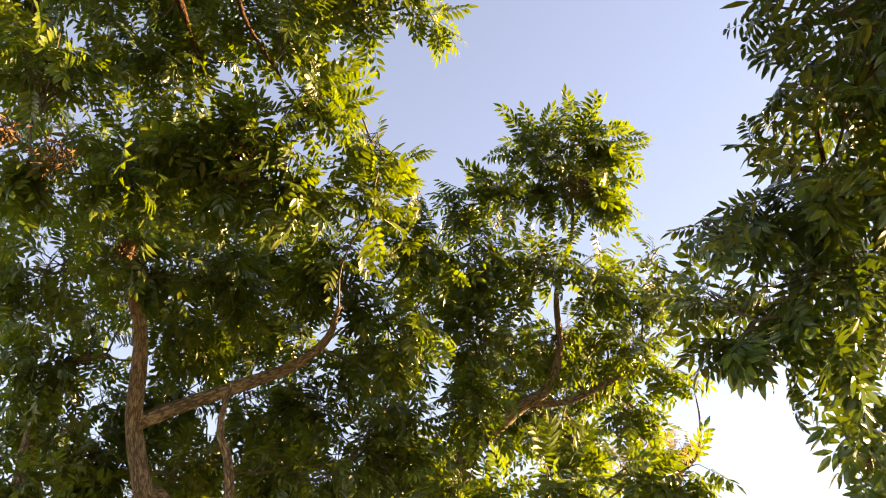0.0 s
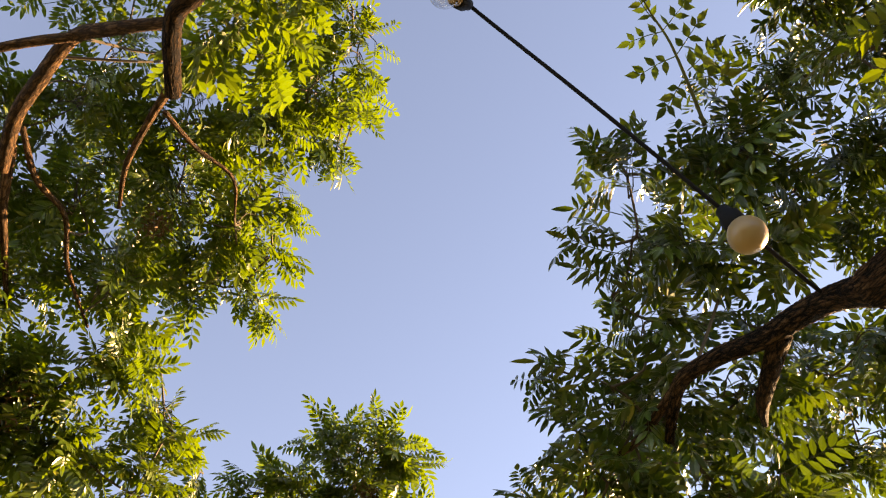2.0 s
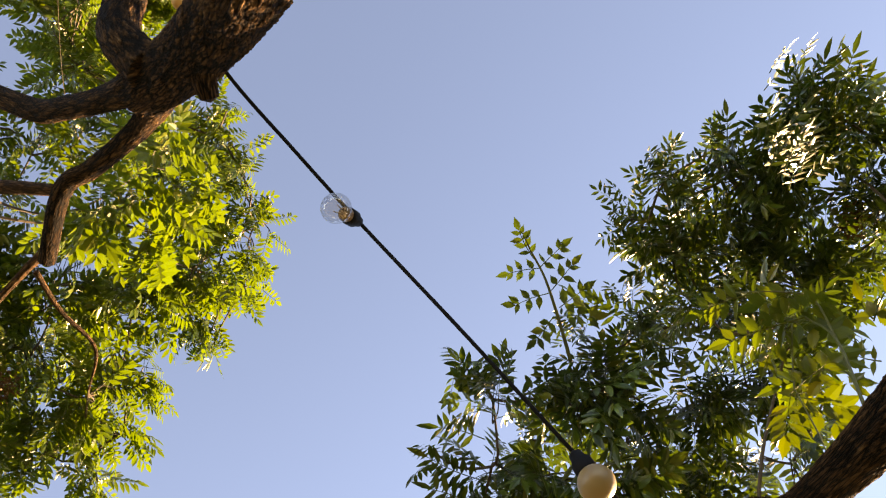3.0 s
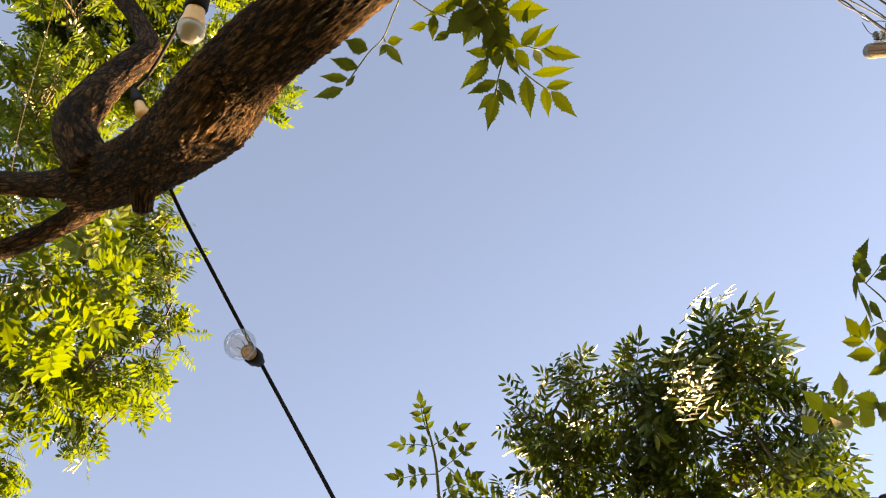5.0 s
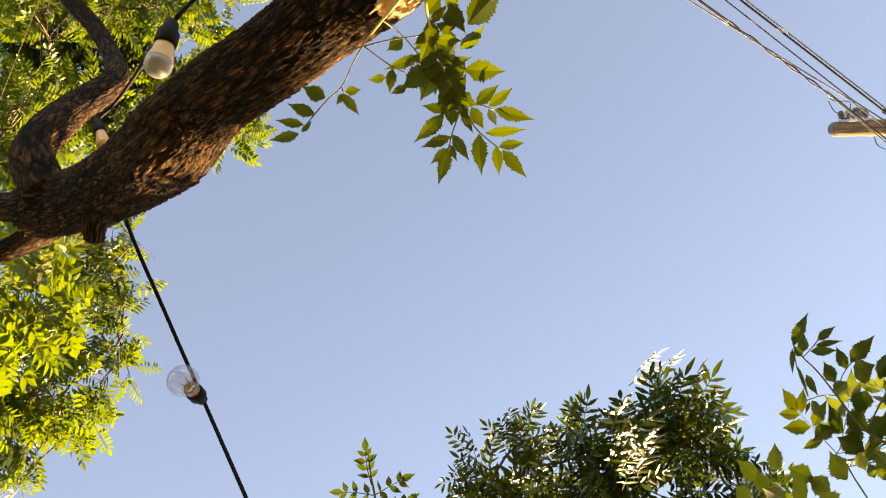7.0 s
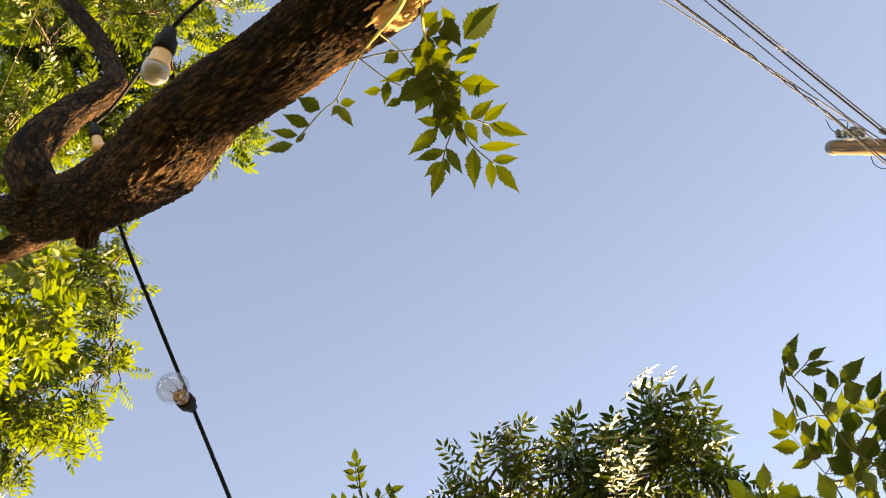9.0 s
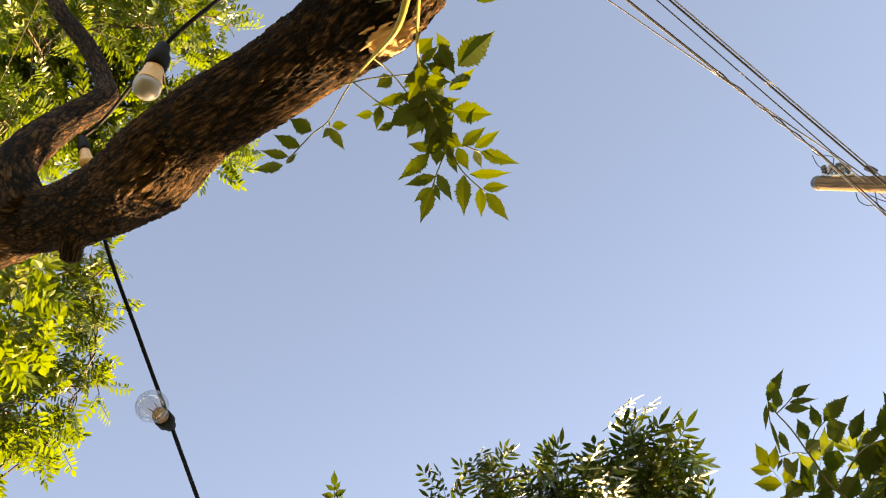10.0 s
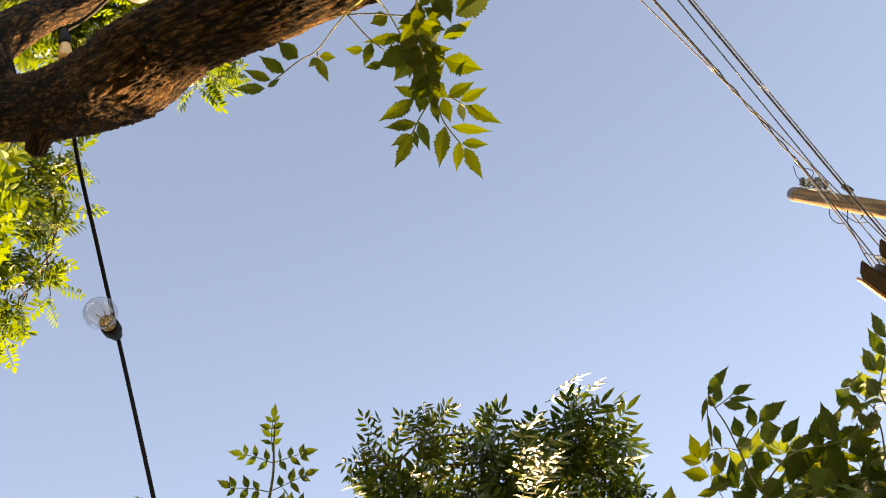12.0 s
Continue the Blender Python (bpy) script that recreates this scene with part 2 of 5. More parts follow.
def tube_arrays(rows, step, sides, rough=0.0, seed=0.0, tip=True):
    """A limb swept along rows; rough: depth of the bark's plates as a share of the radius."""
    p = curve_points(rows, step)
    n = len(p)
    tan = np.gradient(p[:, :3], axis=0)
    tan /= np.linalg.norm(tan, axis=1)[:, None] + 1e-9
    u = np.cross(tan[0], (0.31, 0.52, 0.79))
    u /= np.linalg.norm(u)
    ang = np.linspace(0, 2 * math.pi, sides, endpoint=False)
    verts = np.empty((n, sides, 3))
    grain = np.empty((n, sides, 3))
    plates = np.full((n, sides), 0.6)
    run = 0.0
    for i in range(n):
        u = u - tan[i] * (u @ tan[i])
        u /= np.linalg.norm(u)
        v = np.cross(tan[i], u)
        r = np.full(sides, max(p[i, 3], 0.0008))
        if i:
            run += np.linalg.norm(p[i, :3] - p[i - 1, :3])
        if rough:
            ref = 0.065
            for k in range(sides):
                ca, sa = math.cos(ang[k]), math.sin(ang[k])
                warp = noise.noise((ca * 2.2, sa * 2.2, run * 20 + seed))
                jag = noise.noise((ca * 8.0, sa * 8.0, run * 75 + seed + 20))
                swell = noise.noise((ca * 0.9, sa * 0.9, run * 6 + seed + 40))
                # flat scaly plates, longer than wide, split by narrow cracks, each at a height of its own
                d, at_c = noise.voronoi((ca * ref * 66 + 1.1 * warp + 0.5 * jag, sa * ref * 66 - 1.1 * warp + 0.5 * jag, run * 21 + 0.9 * warp + 0.4 * jag + seed))
                d2, at_d = noise.voronoi((ca * ref * 150 + warp + jag, sa * ref * 150 - warp, run * 62 + jag + seed))
                crack = min(1.0, (d[1] - d[0]) * 5.5) * (0.45 + 0.55 * min(1.0, (d2[1] - d2[0]) * 4.0))
                plate = 0.62 + 0.16 * noise.cell(at_c[0] * 7.3) + 0.22 * noise.cell(at_d[0] * 5.1)
                # wavy furrows run along the limb and meet
                rift = min(1.0, 4.2 * abs(noise.noise((ca * ref * 105 + warp, sa * ref * 105 - warp, run * 34 + 0.6 * jag + seed + 60))))
                rill = min(1.0, 3.4 * abs(noise.noise((ca * ref * 230 + warp, sa * ref * 230 + jag, run * 95 + seed + 80))))
                fine = noise.noise((ca * 17, sa * 17, run * 150 + seed)) + 0.6 * noise.noise((ca * 36, sa * 36, run * 300 + seed))
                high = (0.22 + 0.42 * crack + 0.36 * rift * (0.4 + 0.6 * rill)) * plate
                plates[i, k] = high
                r[k] *= 1 + 0.045 * swell + rough * min(1.0, ref / p[i, 3]) * (0.9 * high - 0.4) + rough * 0.14 * fine
        size = max(p[:, 3].mean(), 0.004)
        grain[i] = np.stack([np.cos(ang) * size + seed, np.sin(ang) * size, np.full(sides, run * 0.27)], -1)
        verts[i] = p[i, :3] + r[:, None] * (np.cos(ang)[:, None] * u + np.sin(ang)[:, None] * v)
    idx = np.arange(n * sides).reshape(n, sides)
    a, b = idx[:-1], idx[1:]
    quads = np.stack([a, np.roll(a, -1, 1), np.roll(b, -1, 1), b], -1).reshape(-1, 4)
    tris = np.vstack([quads[:, [0, 1, 2]], quads[:, [0, 2, 3]]])
    caps = np.array([p[0, :3] - tan[0] * p[0, 3] * 0.3, p[-1, :3] + tan[-1] * p[-1, 3] * 0.5])
    first = np.stack([idx[0], np.full(sides, n * sides), np.roll(idx[0], -1)], -1)
    last = np.stack([idx[-1], np.roll(idx[-1], -1), np.full(sides, n * sides + 1)], -1)
    tube_arrays.plates = np.concatenate([plates.ravel(), [0.5, 0.5]])
    tube_arrays.grain = np.vstack([grain.reshape(-1, 3), grain[0, :1], grain[-1, :1]])
    return np.vstack([verts.reshape(-1, 3), caps]), np.vstack([tris, first, last])


def joined(pieces):
    """Several (verts, tris) as one."""
    vs, fs, base = [], [], 0
    for v, f in pieces:
        vs.append(v)
        fs.append(np.asarray(f) + base)
        base += len(v)
    return np.vstack(vs), np.vstack(fs)


def limb(name, rows, parent, mat=None, step=0.012, sides=28, rough=0.1, seed=0.0, label=""):
    v, f = tube_arrays(rows, step, sides, rough, seed)
    ob = mesh_object(name, v, f, mat or BARK, parent, label, smooth=True)
    ob.data.attributes.new("grain", "FLOAT_VECTOR", "POINT").data.foreach_set("vector", tube_arrays.grain.astype(np.float32).ravel())
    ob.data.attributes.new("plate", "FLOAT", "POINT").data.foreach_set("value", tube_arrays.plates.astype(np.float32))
    return ob


# ---- leaves ----
def unit(v):
    return v / (np.linalg.norm(v, axis=-1, keepdims=True) + 1e-9)


def leaflet(base, way, normal, length, width, droop, fold):
    """A pointed blade, folded along its midrib: 9 places, 10 triangles."""
    way, normal = np.array(way, float), np.array(normal, float)
    way /= np.linalg.norm(way)
    side = np.cross(normal, way)
    side /= np.linalg.norm(side)
    normal = np.cross(way, side)
    rib = [base + way * length * t - normal * droop * length * t * t for t in (0, 0.3, 0.66, 1.0)]
    out = list(rib)
    for s in (1, -1):
        for t, w in ((0.12, 0.55), (0.42, 1.0), (0.76, 0.62)):
            out.append(base + way * length * t + side * s * width / 2 * w + normal * (fold * width * w - droop * length * t * t))
    f = []
    for o, flip in ((4, False), (7, True)):
        tri = [(0, o, 1), (o, o + 1, 1), (1, o + 1, 2), (o + 1, o + 2, 2), (2, o + 2, 3)]
        f += [t[::-1] if flip else t for t in tri]
    return np.array(out), np.array(f)


def toothed(base, way, normal, length, width, droop, fold):
    """A broad blade with a saw-toothed rim and a drawn-out tip."""
    way, normal = np.array(way, float), np.array(normal, float)
    way /= np.linalg.norm(way)
    side = unit(np.cross(normal, way))
    normal = np.cross(way, side)
    steps = np.array([0, 0.06, 0.14, 0.22, 0.30, 0.38, 0.46, 0.54, 0.62, 0.70, 0.78, 0.88, 1.0])
    wide = np.array([0, 0.36, 0.68, 0.88, 0.98, 1.0, 0.95, 0.84, 0.68, 0.48, 0.28, 0.11, 0.0])
    out = [base + way * length * t - normal * droop * length * t * t for t in steps]
    n = len(steps)
    f = []
    for s in (1, -1):
        o = len(out)
        for k in range(1, n - 1):
            t, w = steps[k], wide[k] * width / 2 * (1 + 0.10 * math.sin(k * 2.4 + s + length * 900))
            out.append(base + way * length * (t + 0.03) + side * s * w * 1.07 + normal * (fold * w * 2 - droop * length * t * t))
            out.append(base + way * length * (t + 0.035) + side * s * w * 0.85 + normal * (fold * w * 1.7 - droop * length * t * t))
        for k in range(1, n - 1):
            a, b2 = o + 2 * (k - 1), o + 2 * (k - 1) + 1
            tri = [(k, a, b2), (k, b2, k + 1)]
            tri.append((k - 1, a, k) if k == 1 else (k, b2 - 2, a))
            f += [t[::-1] if s < 0 else t for t in tri]
    return np.array(out), np.array(f)


def compound_leaf(pairs, seed, blade=0.262, slim=0.35, make=None):
    """A pinnate ash leaf along +x, about 1 long: a bowed stalk, blades in even pairs along it and one at its end."""
    rng = np.random.RandomState(seed)
    make = make or leaflet
    pieces = []
    bow, sway = rng.uniform(0.05, 0.22), rng.uniform(-0.10, 0.10)

    def at_stalk(t):
        return np.array([t, sway * t * t, -bow * t * t])

    ends = [at_stalk(t) for t in (0, 0.2, 0.4, 0.58, 0.74)]
    sv, sf = [], []
    for k, e in enumerate(ends):
        w = 0.0075 - 0.0012 * k
        sv += [e + (0, w, 0), e + (0, -w * 0.5, w), e + (0, -w * 0.5, -w)]
    for i in range(len(ends) - 1):
        for k in range(3):
            a, b, c2, d = 3 * i + k, 3 * i + (k + 1) % 3, 3 * i + 3 + (k + 1) % 3, 3 * i + 3 + k
            sf += [(a, b, c2), (a, c2, d)]
    pieces.append((np.array(sv), np.array(sf)))
    hang = rng.uniform(0.05, 0.35)
    for k in range(pairs):
        u = k / max(1, pairs - 1)
        t = 0.24 + 0.44 * u
        for s in (1, -1):
            lean = radians(70 - 24 * u + rng.uniform(-9, 9))
            way = (math.cos(lean), s * math.sin(lean) + 2 * sway * t, -2 * bow * t * math.cos(lean) - hang * rng.uniform(0.6, 1.4))
            normal = (rng.uniform(-0.16, 0.16), rng.uniform(-0.16, 0.16) - s * 0.12, 1)
            ln = blade * rng.uniform(0.88, 1.1) * (0.82 + 0.3 * math.sin(math.pi * (0.2 + 0.6 * u)))
            pieces.append(make(at_stalk(t + rng.uniform(-0.012, 0.012)) + (0, s * 0.012, 0), way, normal, ln, ln * slim * rng.uniform(0.88, 1.14), rng.uniform(0.04, 0.26), rng.uniform(0.03, 0.14)))
    ln = blade * rng.uniform(1.0, 1.2)
    pieces.append(make(at_stalk(0.74), (1, 2 * sway + rng.uniform(-0.1, 0.1), -2 * bow - rng.uniform(0.0, 0.2)), (0.2, rng.uniform(-0.15, 0.15), 1), ln, ln * slim * 1.05, rng.uniform(0.05, 0.25), 0.08))
    return joined(pieces)


LEAVES = [compound_leaf(p, s) for s, p in enumerate((4, 5, 4, 3, 5, 6, 4, 3, 5, 4, 5, 6, 4, 5))]
SLIM = [compound_leaf(p, 60 + s, 0.225, 0.28) for s, p in enumerate((5, 6, 5, 4, 6, 5, 6, 4))]
FINE = [compound_leaf(p, 20 + s, 0.215, 0.36) for s, p in enumerate((5, 6, 5, 4, 6, 7, 5, 6, 5, 4))]
YOUNG = [compound_leaf(p, 40 + s, 0.36, 0.44, toothed) for s, p in enumerate((3, 2, 3, 3, 2, 4))]


def leaf_axes(ways, rng, tilt):
    """For each way along a leaf, its side and its upper face: mostly level, tilted at random."""
    ups = unit(np.array([0, 0, 1.0]) + rng.normal(0, tilt, ways.shape))
    side = unit(np.cross(ups, ways))
    return side, np.cross(ways, side)


def sprays(clumps, lines, seed, size=0.16, fill=1.0, droop=0.5, loose=1.0, thick=1.0):
    """Leafy twigs that fan out from the limbs into each clump of x, y, z, radius, one clump's stem springing from the nearest wood.
    Gives leaf places, ways, sizes and the twigs."""
    rng = np.random.RandomState(seed)
    places, ways, sizes, wood = [], [], [], []
    stock = np.vstack([curve_points(l, 0.04)[1:, :3] for l in lines])
    rest = [np.array(c) for c in clumps]
    while rest:
        gaps = [np.linalg.norm(stock - c[:3], axis=1).min() for c in rest]
        c = rest.pop(int(np.argmin(gaps)))
        mid, r = c[:3], c[3]
        root = stock[np.argmin(np.linalg.norm(stock - mid, axis=1))]
        far = np.linalg.norm(mid - root)
        axis = unit(mid - root)
        bend = (root + mid) / 2 + rng.normal(0, 0.12, 3) * far + np.array([0, 0, -0.08 * far])
        stem = [(*root, 0.0036 * thick), (*bend, 0.003 * thick), (*mid, 0.0024 * thick)]
        wood.append(tube_arrays(stem, 0.04, 5))
        stock = np.vstack([stock, curve_points(stem, 0.04)[1:, :3]])
        inner = max(0.35 * r, loose * r - 0.36 * size)
        leaves = max(5, int(fill * 48 * (r / 0.13) ** 2))
        twigs = max(2, leaves // 5)
        for _ in range(twigs):
            way = unit(rng.normal(0, 1, 3) + axis * 0.5)
            end = mid + way * inner * rng.uniform(0.1, 1.0) ** 0.45
            a = mid + (root - mid) * min(1.0, r / (far + 1e-6)) * rng.uniform(0.0, 0.7)
            knee = (a + end) / 2 + np.array([0, 0, 0.1 * r]) + rng.normal(0, 0.12 * r, 3)
            rows = [(*a, 0.0024 * thick), (*knee, 0.0018 * thick), (*end, 0.0011 * thick)]
            line = curve_points(rows, 0.02)
            wood.append(tube_arrays(rows, 0.06, 3))
            along = unit(end - knee)
            out = unit(np.cross(along, rng.normal(0, 0.5, 3) + np.array([0, 0, 1.0])))
            sag = droop * rng.uniform(0.5, 1.3)
            # one leaf at the tip, the others in opposite pairs down the twig
            for k in range(max(3, leaves // twigs)):
                pair = (k + 1) // 2
                if pair and k % 2:
                    out = np.cross(along, out) if rng.rand() < 0.4 else unit(out + rng.normal(0, 0.25, 3))
                i = max(0, len(line) - 1 - int(pair * rng.uniform(0.022, 0.034) / 0.02 + 0.5))
                flare = 0.10 * rng.normal() if k == 0 else (1.0 if k % 2 else -1.0) * rng.uniform(0.7, 1.15)
                w = unit(along * rng.uniform(0.45, 0.9) + out * flare + rng.normal(0, 0.22, 3) + np.array([0, 0, -sag * rng.uniform(0.6, 1.3)]))
                places.append(line[i, :3])
                ways.append(w)
                sizes.append(min(size * rng.uniform(0.75, 1.15), max(0.11, 1.9 * r)))
    return np.array(places), np.array(ways), np.array(sizes), wood, rng


def foliage(name, clumps, lines, parent, seed, mat=None, label="", stock=None, **kw):
    """The leaves of a bough as one crown mesh, its twigs as another."""
    places, ways, sizes, wood, rng = sprays(clumps, lines, seed, **kw)
    side, up = leaf_axes(ways, rng, 0.55)
    stock = stock or LEAVES
    kind = rng.randint(0, len(stock), len(places))
    pieces = []
    for k, (v, f) in enumerate(stock):
        pick = np.where(kind == k)[0]
        s = sizes[pick][:, None, None]
        basis = np.stack([ways[pick], side[pick], up[pick]], 1)
        vv = places[pick][:, None, :] + s * np.einsum("vk,nkj->nvj", v, basis)
        ff = f[None] + (np.arange(len(pick)) * len(v))[:, None, None]
        pieces.append((vv.reshape(-1, 3), ff.reshape(-1, 3)))
    v, f = joined(pieces)
    crown = mesh_object(name, v, f, mat or LEAF, parent, label or "dense green pinnate leaves")
    tagged(crown, kind="stuff")
    v, f = joined(wood)
    twigs = mesh_object("twig_growth", v, f, TWIG, parent, "thin brown twigs")
    tagged(twigs, kind="stuff")
    return crown


LEAF_MESHES, DEEP_MESHES = [], []
for store, coat in ((LEAF_MESHES, LEAF_YOUNG_LIT), (DEEP_MESHES, LEAF_SHOOT_DIM)):
    for v_, f_ in YOUNG + LEAVES[:4]:
        me_ = bpy.data.meshes.new("leaf")
        me_.from_pydata(v_.tolist(), [], f_.tolist())
        me_.materials.append(coat)
        store.append(me_)


def single_leaf(place, way, size, parent, rng, tilt=0.35, up=None, many=False, deep=False):
    """One leaf as an object of its own."""
    way = unit(np.array(way, float))
    n = unit(np.array([0, 0, 1.0]) + rng.normal(0, tilt, 3)) if up is None else np.array(up, float)
    side = unit(np.cross(n, way))
    n = np.cross(way, side)
    ob = new("leaf", (DEEP_MESHES if deep else LEAF_MESHES)[len(YOUNG) + rng.randint(0, 4) if many else rng.randint(0, len(YOUNG))])
    ob.parent = parent
    ob.matrix_parent_inverse = Matrix.Translation(parent.matrix_basis.translation).inverted()
    m = Matrix([(*(size * c for c in (way[k], side[k], n[k])), place[k]) for k in range(3)] + [(0, 0, 0, 1)])
    ob.matrix_basis = m
    return ob


def single_leaves(clumps, lines, parent, seed, size=0.135, fill=0.55, deep=False):
    """Sprays of near leaves, each leaf an object of its own."""
    places, ways, sizes, wood, rng = sprays(clumps, lines, seed, size=size, fill=fill, thick=0.5)
    v, f = joined(wood)
    tagged(mesh_object("twig_growth", v, f, TWIG_GREEN, parent, "thin green twigs"), kind="stuff")
    for p, w, s in zip(places, ways, sizes):
        single_leaf(p, w, s, parent, rng, 0.45, deep=deep)


# ---- ground ----
bm = bmesh.new()
bmesh.ops.create_grid(bm, x_segments=60, y_segments=60, size=1500)
for v in bm.verts:
    d = math.hypot(v.co.x, v.co.y)
    v.co.z = 0.0 if d < 60 else noise.noise(v.co * 0.004) * 3
GROUND = plain("dry_earth", (0.085, 0.090, 0.050), 0.95, scale=3.0, spread=0.5, bump=0.6)
tagged(part("ground", bm, GROUND), "dry grass and earth of the garden", "ground", kind="structure")

# ---- limbs (x, y, z, radius) and leafy clumps (x, y, z, radius), in metres ----
LIMB = [(-0.095, -0.472, 2.482, 0.054), (-0.088, -0.397, 2.513, 0.056), (-0.079, -0.328, 2.547, 0.058), (-0.088, -0.266, 2.583, 0.053), (-0.104, -0.175, 2.618, 0.0485), (-0.128, -0.096, 2.669, 0.0495), (-0.139, -0.05, 2.704, 0.0525), (-0.143, 0.014, 2.738, 0.0605), (-0.164, 0.09, 2.836, 0.058), (-0.202, 0.184, 2.931, 0.053), (-0.242, 0.255, 2.998, 0.051), (-0.274, 0.309, 3.049, 0.049)]
LIMB_KNOB = [(-0.181, 0.180, 2.900, 0.028), (-0.168, 0.211, 2.900, 0.020), (-0.151, 0.234, 2.900, 0.015)]
LIMB_LEFT = [(-0.256, 0.271, 3.052, 0.039), (-0.331, 0.360, 3.106, 0.025), (-0.416, 0.438, 3.167, 0.022), (-0.483, 0.482, 3.213, 0.023), (-0.657, 0.521, 3.305, 0.019)]
LIMB_DOWN = [(-0.244, 0.275, 3.053, 0.036), (-0.270, 0.389, 3.110, 0.021), (-0.326, 0.511, 3.141, 0.018), (-0.365, 0.582, 3.154, 0.018), (-0.355, 0.750, 3.191, 0.017)]
LIMB_SIDE = [(-0.264, 0.255, 2.98, 0.038), (-0.336, 0.24, 3.03, 0.035), (-0.365, 0.202, 3.1, 0.033), (-0.382, 0.158, 3.19, 0.029), (-0.396, 0.096, 3.3, 0.025), (-0.449, 0.079, 3.38, 0.019), (-0.546, 0.07, 3.47, 0.019), (-0.655, 0.073, 3.55, 0.018), (-0.768, 0.064, 3.66, 0.017)]
BRANCH_FAR = [(-0.384, 0.614, 3.224, 0.012), (-0.506, 0.682, 3.273, 0.015), (-0.607, 0.751, 3.323, 0.016), (-0.687, 0.889, 3.365, 0.018), (-0.748, 1.019, 3.389, 0.018), (-0.765, 1.156, 3.370, 0.015)]
BRANCH_PALE = [(-0.769, 1.144, 3.376, 0.015), (-0.786, 1.147, 3.460, 0.015), (-0.777, 1.286, 3.407, 0.012), (-0.761, 1.403, 3.390, 0.009), (-0.733, 1.548, 3.345, 0.006)]
BRANCH_LOW = [(-0.599, 0.741, 3.307, 0.011), (-0.684, 0.781, 3.314, 0.011), (-0.775, 0.828, 3.311, 0.010), (-0.903, 0.904, 3.330, 0.007)]
BRANCH_EDGE = [(-1.105, 1.128, 3.552, 0.012), (-1.130, 1.205, 3.491, 0.012), (-1.142, 1.272, 3.438, 0.012), (-1.130, 1.350, 3.388, 0.010), (-1.142, 1.404, 3.337, 0.008), (-1.105, 1.542, 3.238, 0.005)]
CORNER_SPRAYS = [
    (-1.28, 1.31, 3.60, 0.16), (-1.20, 1.43, 3.70, 0.15), (-1.33, 1.52, 3.56, 0.15), (-1.21, 1.57, 3.58, 0.15),
    (-1.30, 1.66, 3.46, 0.13), (-1.13, 1.59, 3.75, 0.13), (-1.23, 1.29, 3.73, 0.13), (-1.22, 1.48, 3.74, 0.13),
]
BRANCH_THIN = [(-0.756, 1.072, 3.449, 0.008), (-0.714, 1.204, 3.445, 0.008), (-0.646, 1.304, 3.465, 0.007), (-0.617, 1.443, 3.434, 0.006), (-0.539, 1.595, 3.397, 0.004)]
BRANCH_MID = [(-0.439, 0.890, 3.528, 0.013), (-0.477, 0.987, 3.528, 0.010), (-0.516, 1.124, 3.499, 0.008), (-0.517, 1.249, 3.480, 0.005)]
BRANCH_MID2 = [(-0.453, 0.973, 3.541, 0.007), (-0.370, 1.062, 3.568, 0.006), (-0.266, 1.140, 3.599, 0.005), (-0.239, 1.254, 3.591, 0.003)]
RLIMB = [(0.724, -0.171, 2.329, 0.058), (0.743, -0.101, 2.394, 0.055), (0.768, -0.019, 2.447, 0.05), (0.806, 0.058, 2.482, 0.043), (0.817, 0.299, 2.539, 0.027), (0.814, 0.377, 2.593, 0.036), (0.815, 0.464, 2.634, 0.035)]
RFORK_A = [(0.824, 0.457, 2.631, 0.028), (0.811, 0.521, 2.688, 0.022), (0.810, 0.596, 2.740, 0.021), (0.790, 0.682, 2.768, 0.019), (0.767, 0.782, 2.825, 0.017), (0.753, 0.891, 2.863, 0.015), (0.799, 1.034, 2.864, 0.010)]
RFORK_B = [(0.834, 0.454, 2.625, 0.026), (0.897, 0.455, 2.630, 0.019), (0.955, 0.490, 2.618, 0.017), (1.021, 0.560, 2.605, 0.014), (1.092, 0.624, 2.586, 0.012)]
RFORK_C = [(0.809, 0.655, 2.756, 0.019), (0.837, 0.736, 2.768, 0.017), (0.877, 0.829, 2.788, 0.013), (0.917, 0.887, 2.802, 0.006)]
RBRANCH = [(0.753, 0.891, 2.863, 0.012), (0.757, 1.101, 2.904, 0.009), (0.717, 1.242, 2.945, 0.007), (0.757, 1.357, 2.884, 0.005)]
LT_STEM = [(-0.846, 2.451, 2.354, 0.032), (-0.899, 2.379, 2.507, 0.029), (-0.945, 2.296, 2.662, 0.025), (-0.932, 2.179, 2.785, 0.023), (-0.920, 2.080, 2.859, 0.019), (-0.933, 1.982, 2.905, 0.014)]
LT_BOUGH = [(-0.932, 2.293, 2.679, 0.023), (-0.798, 2.305, 2.757, 0.021), (-0.659, 2.313, 2.826, 0.020), (-0.504, 2.267, 2.877, 0.016), (-0.408, 2.197, 2.929, 0.012), (-0.373, 2.109, 2.985, 0.007)]
LT_OLD = [(-1.353, 2.672, 2.400, 0.043), (-1.363, 2.589, 2.624, 0.031), (-1.346, 2.510, 2.825, 0.025), (-1.297, 2.470, 2.952, 0.018), (-1.150, 2.412, 2.964, 0.010)]
LT_THIN = [(-0.637, 2.378, 2.437, 0.016), (-0.658, 2.316, 2.580, 0.013), (-0.689, 2.271, 2.663, 0.010), (-0.670, 2.217, 2.782, 0.007)]
CT_STEM = [(-0.068, 2.948, 2.557, 0.025), (-0.083, 2.884, 2.733, 0.020), (-0.114, 2.832, 2.856, 0.013), (-0.211, 2.775, 2.965, 0.008)]
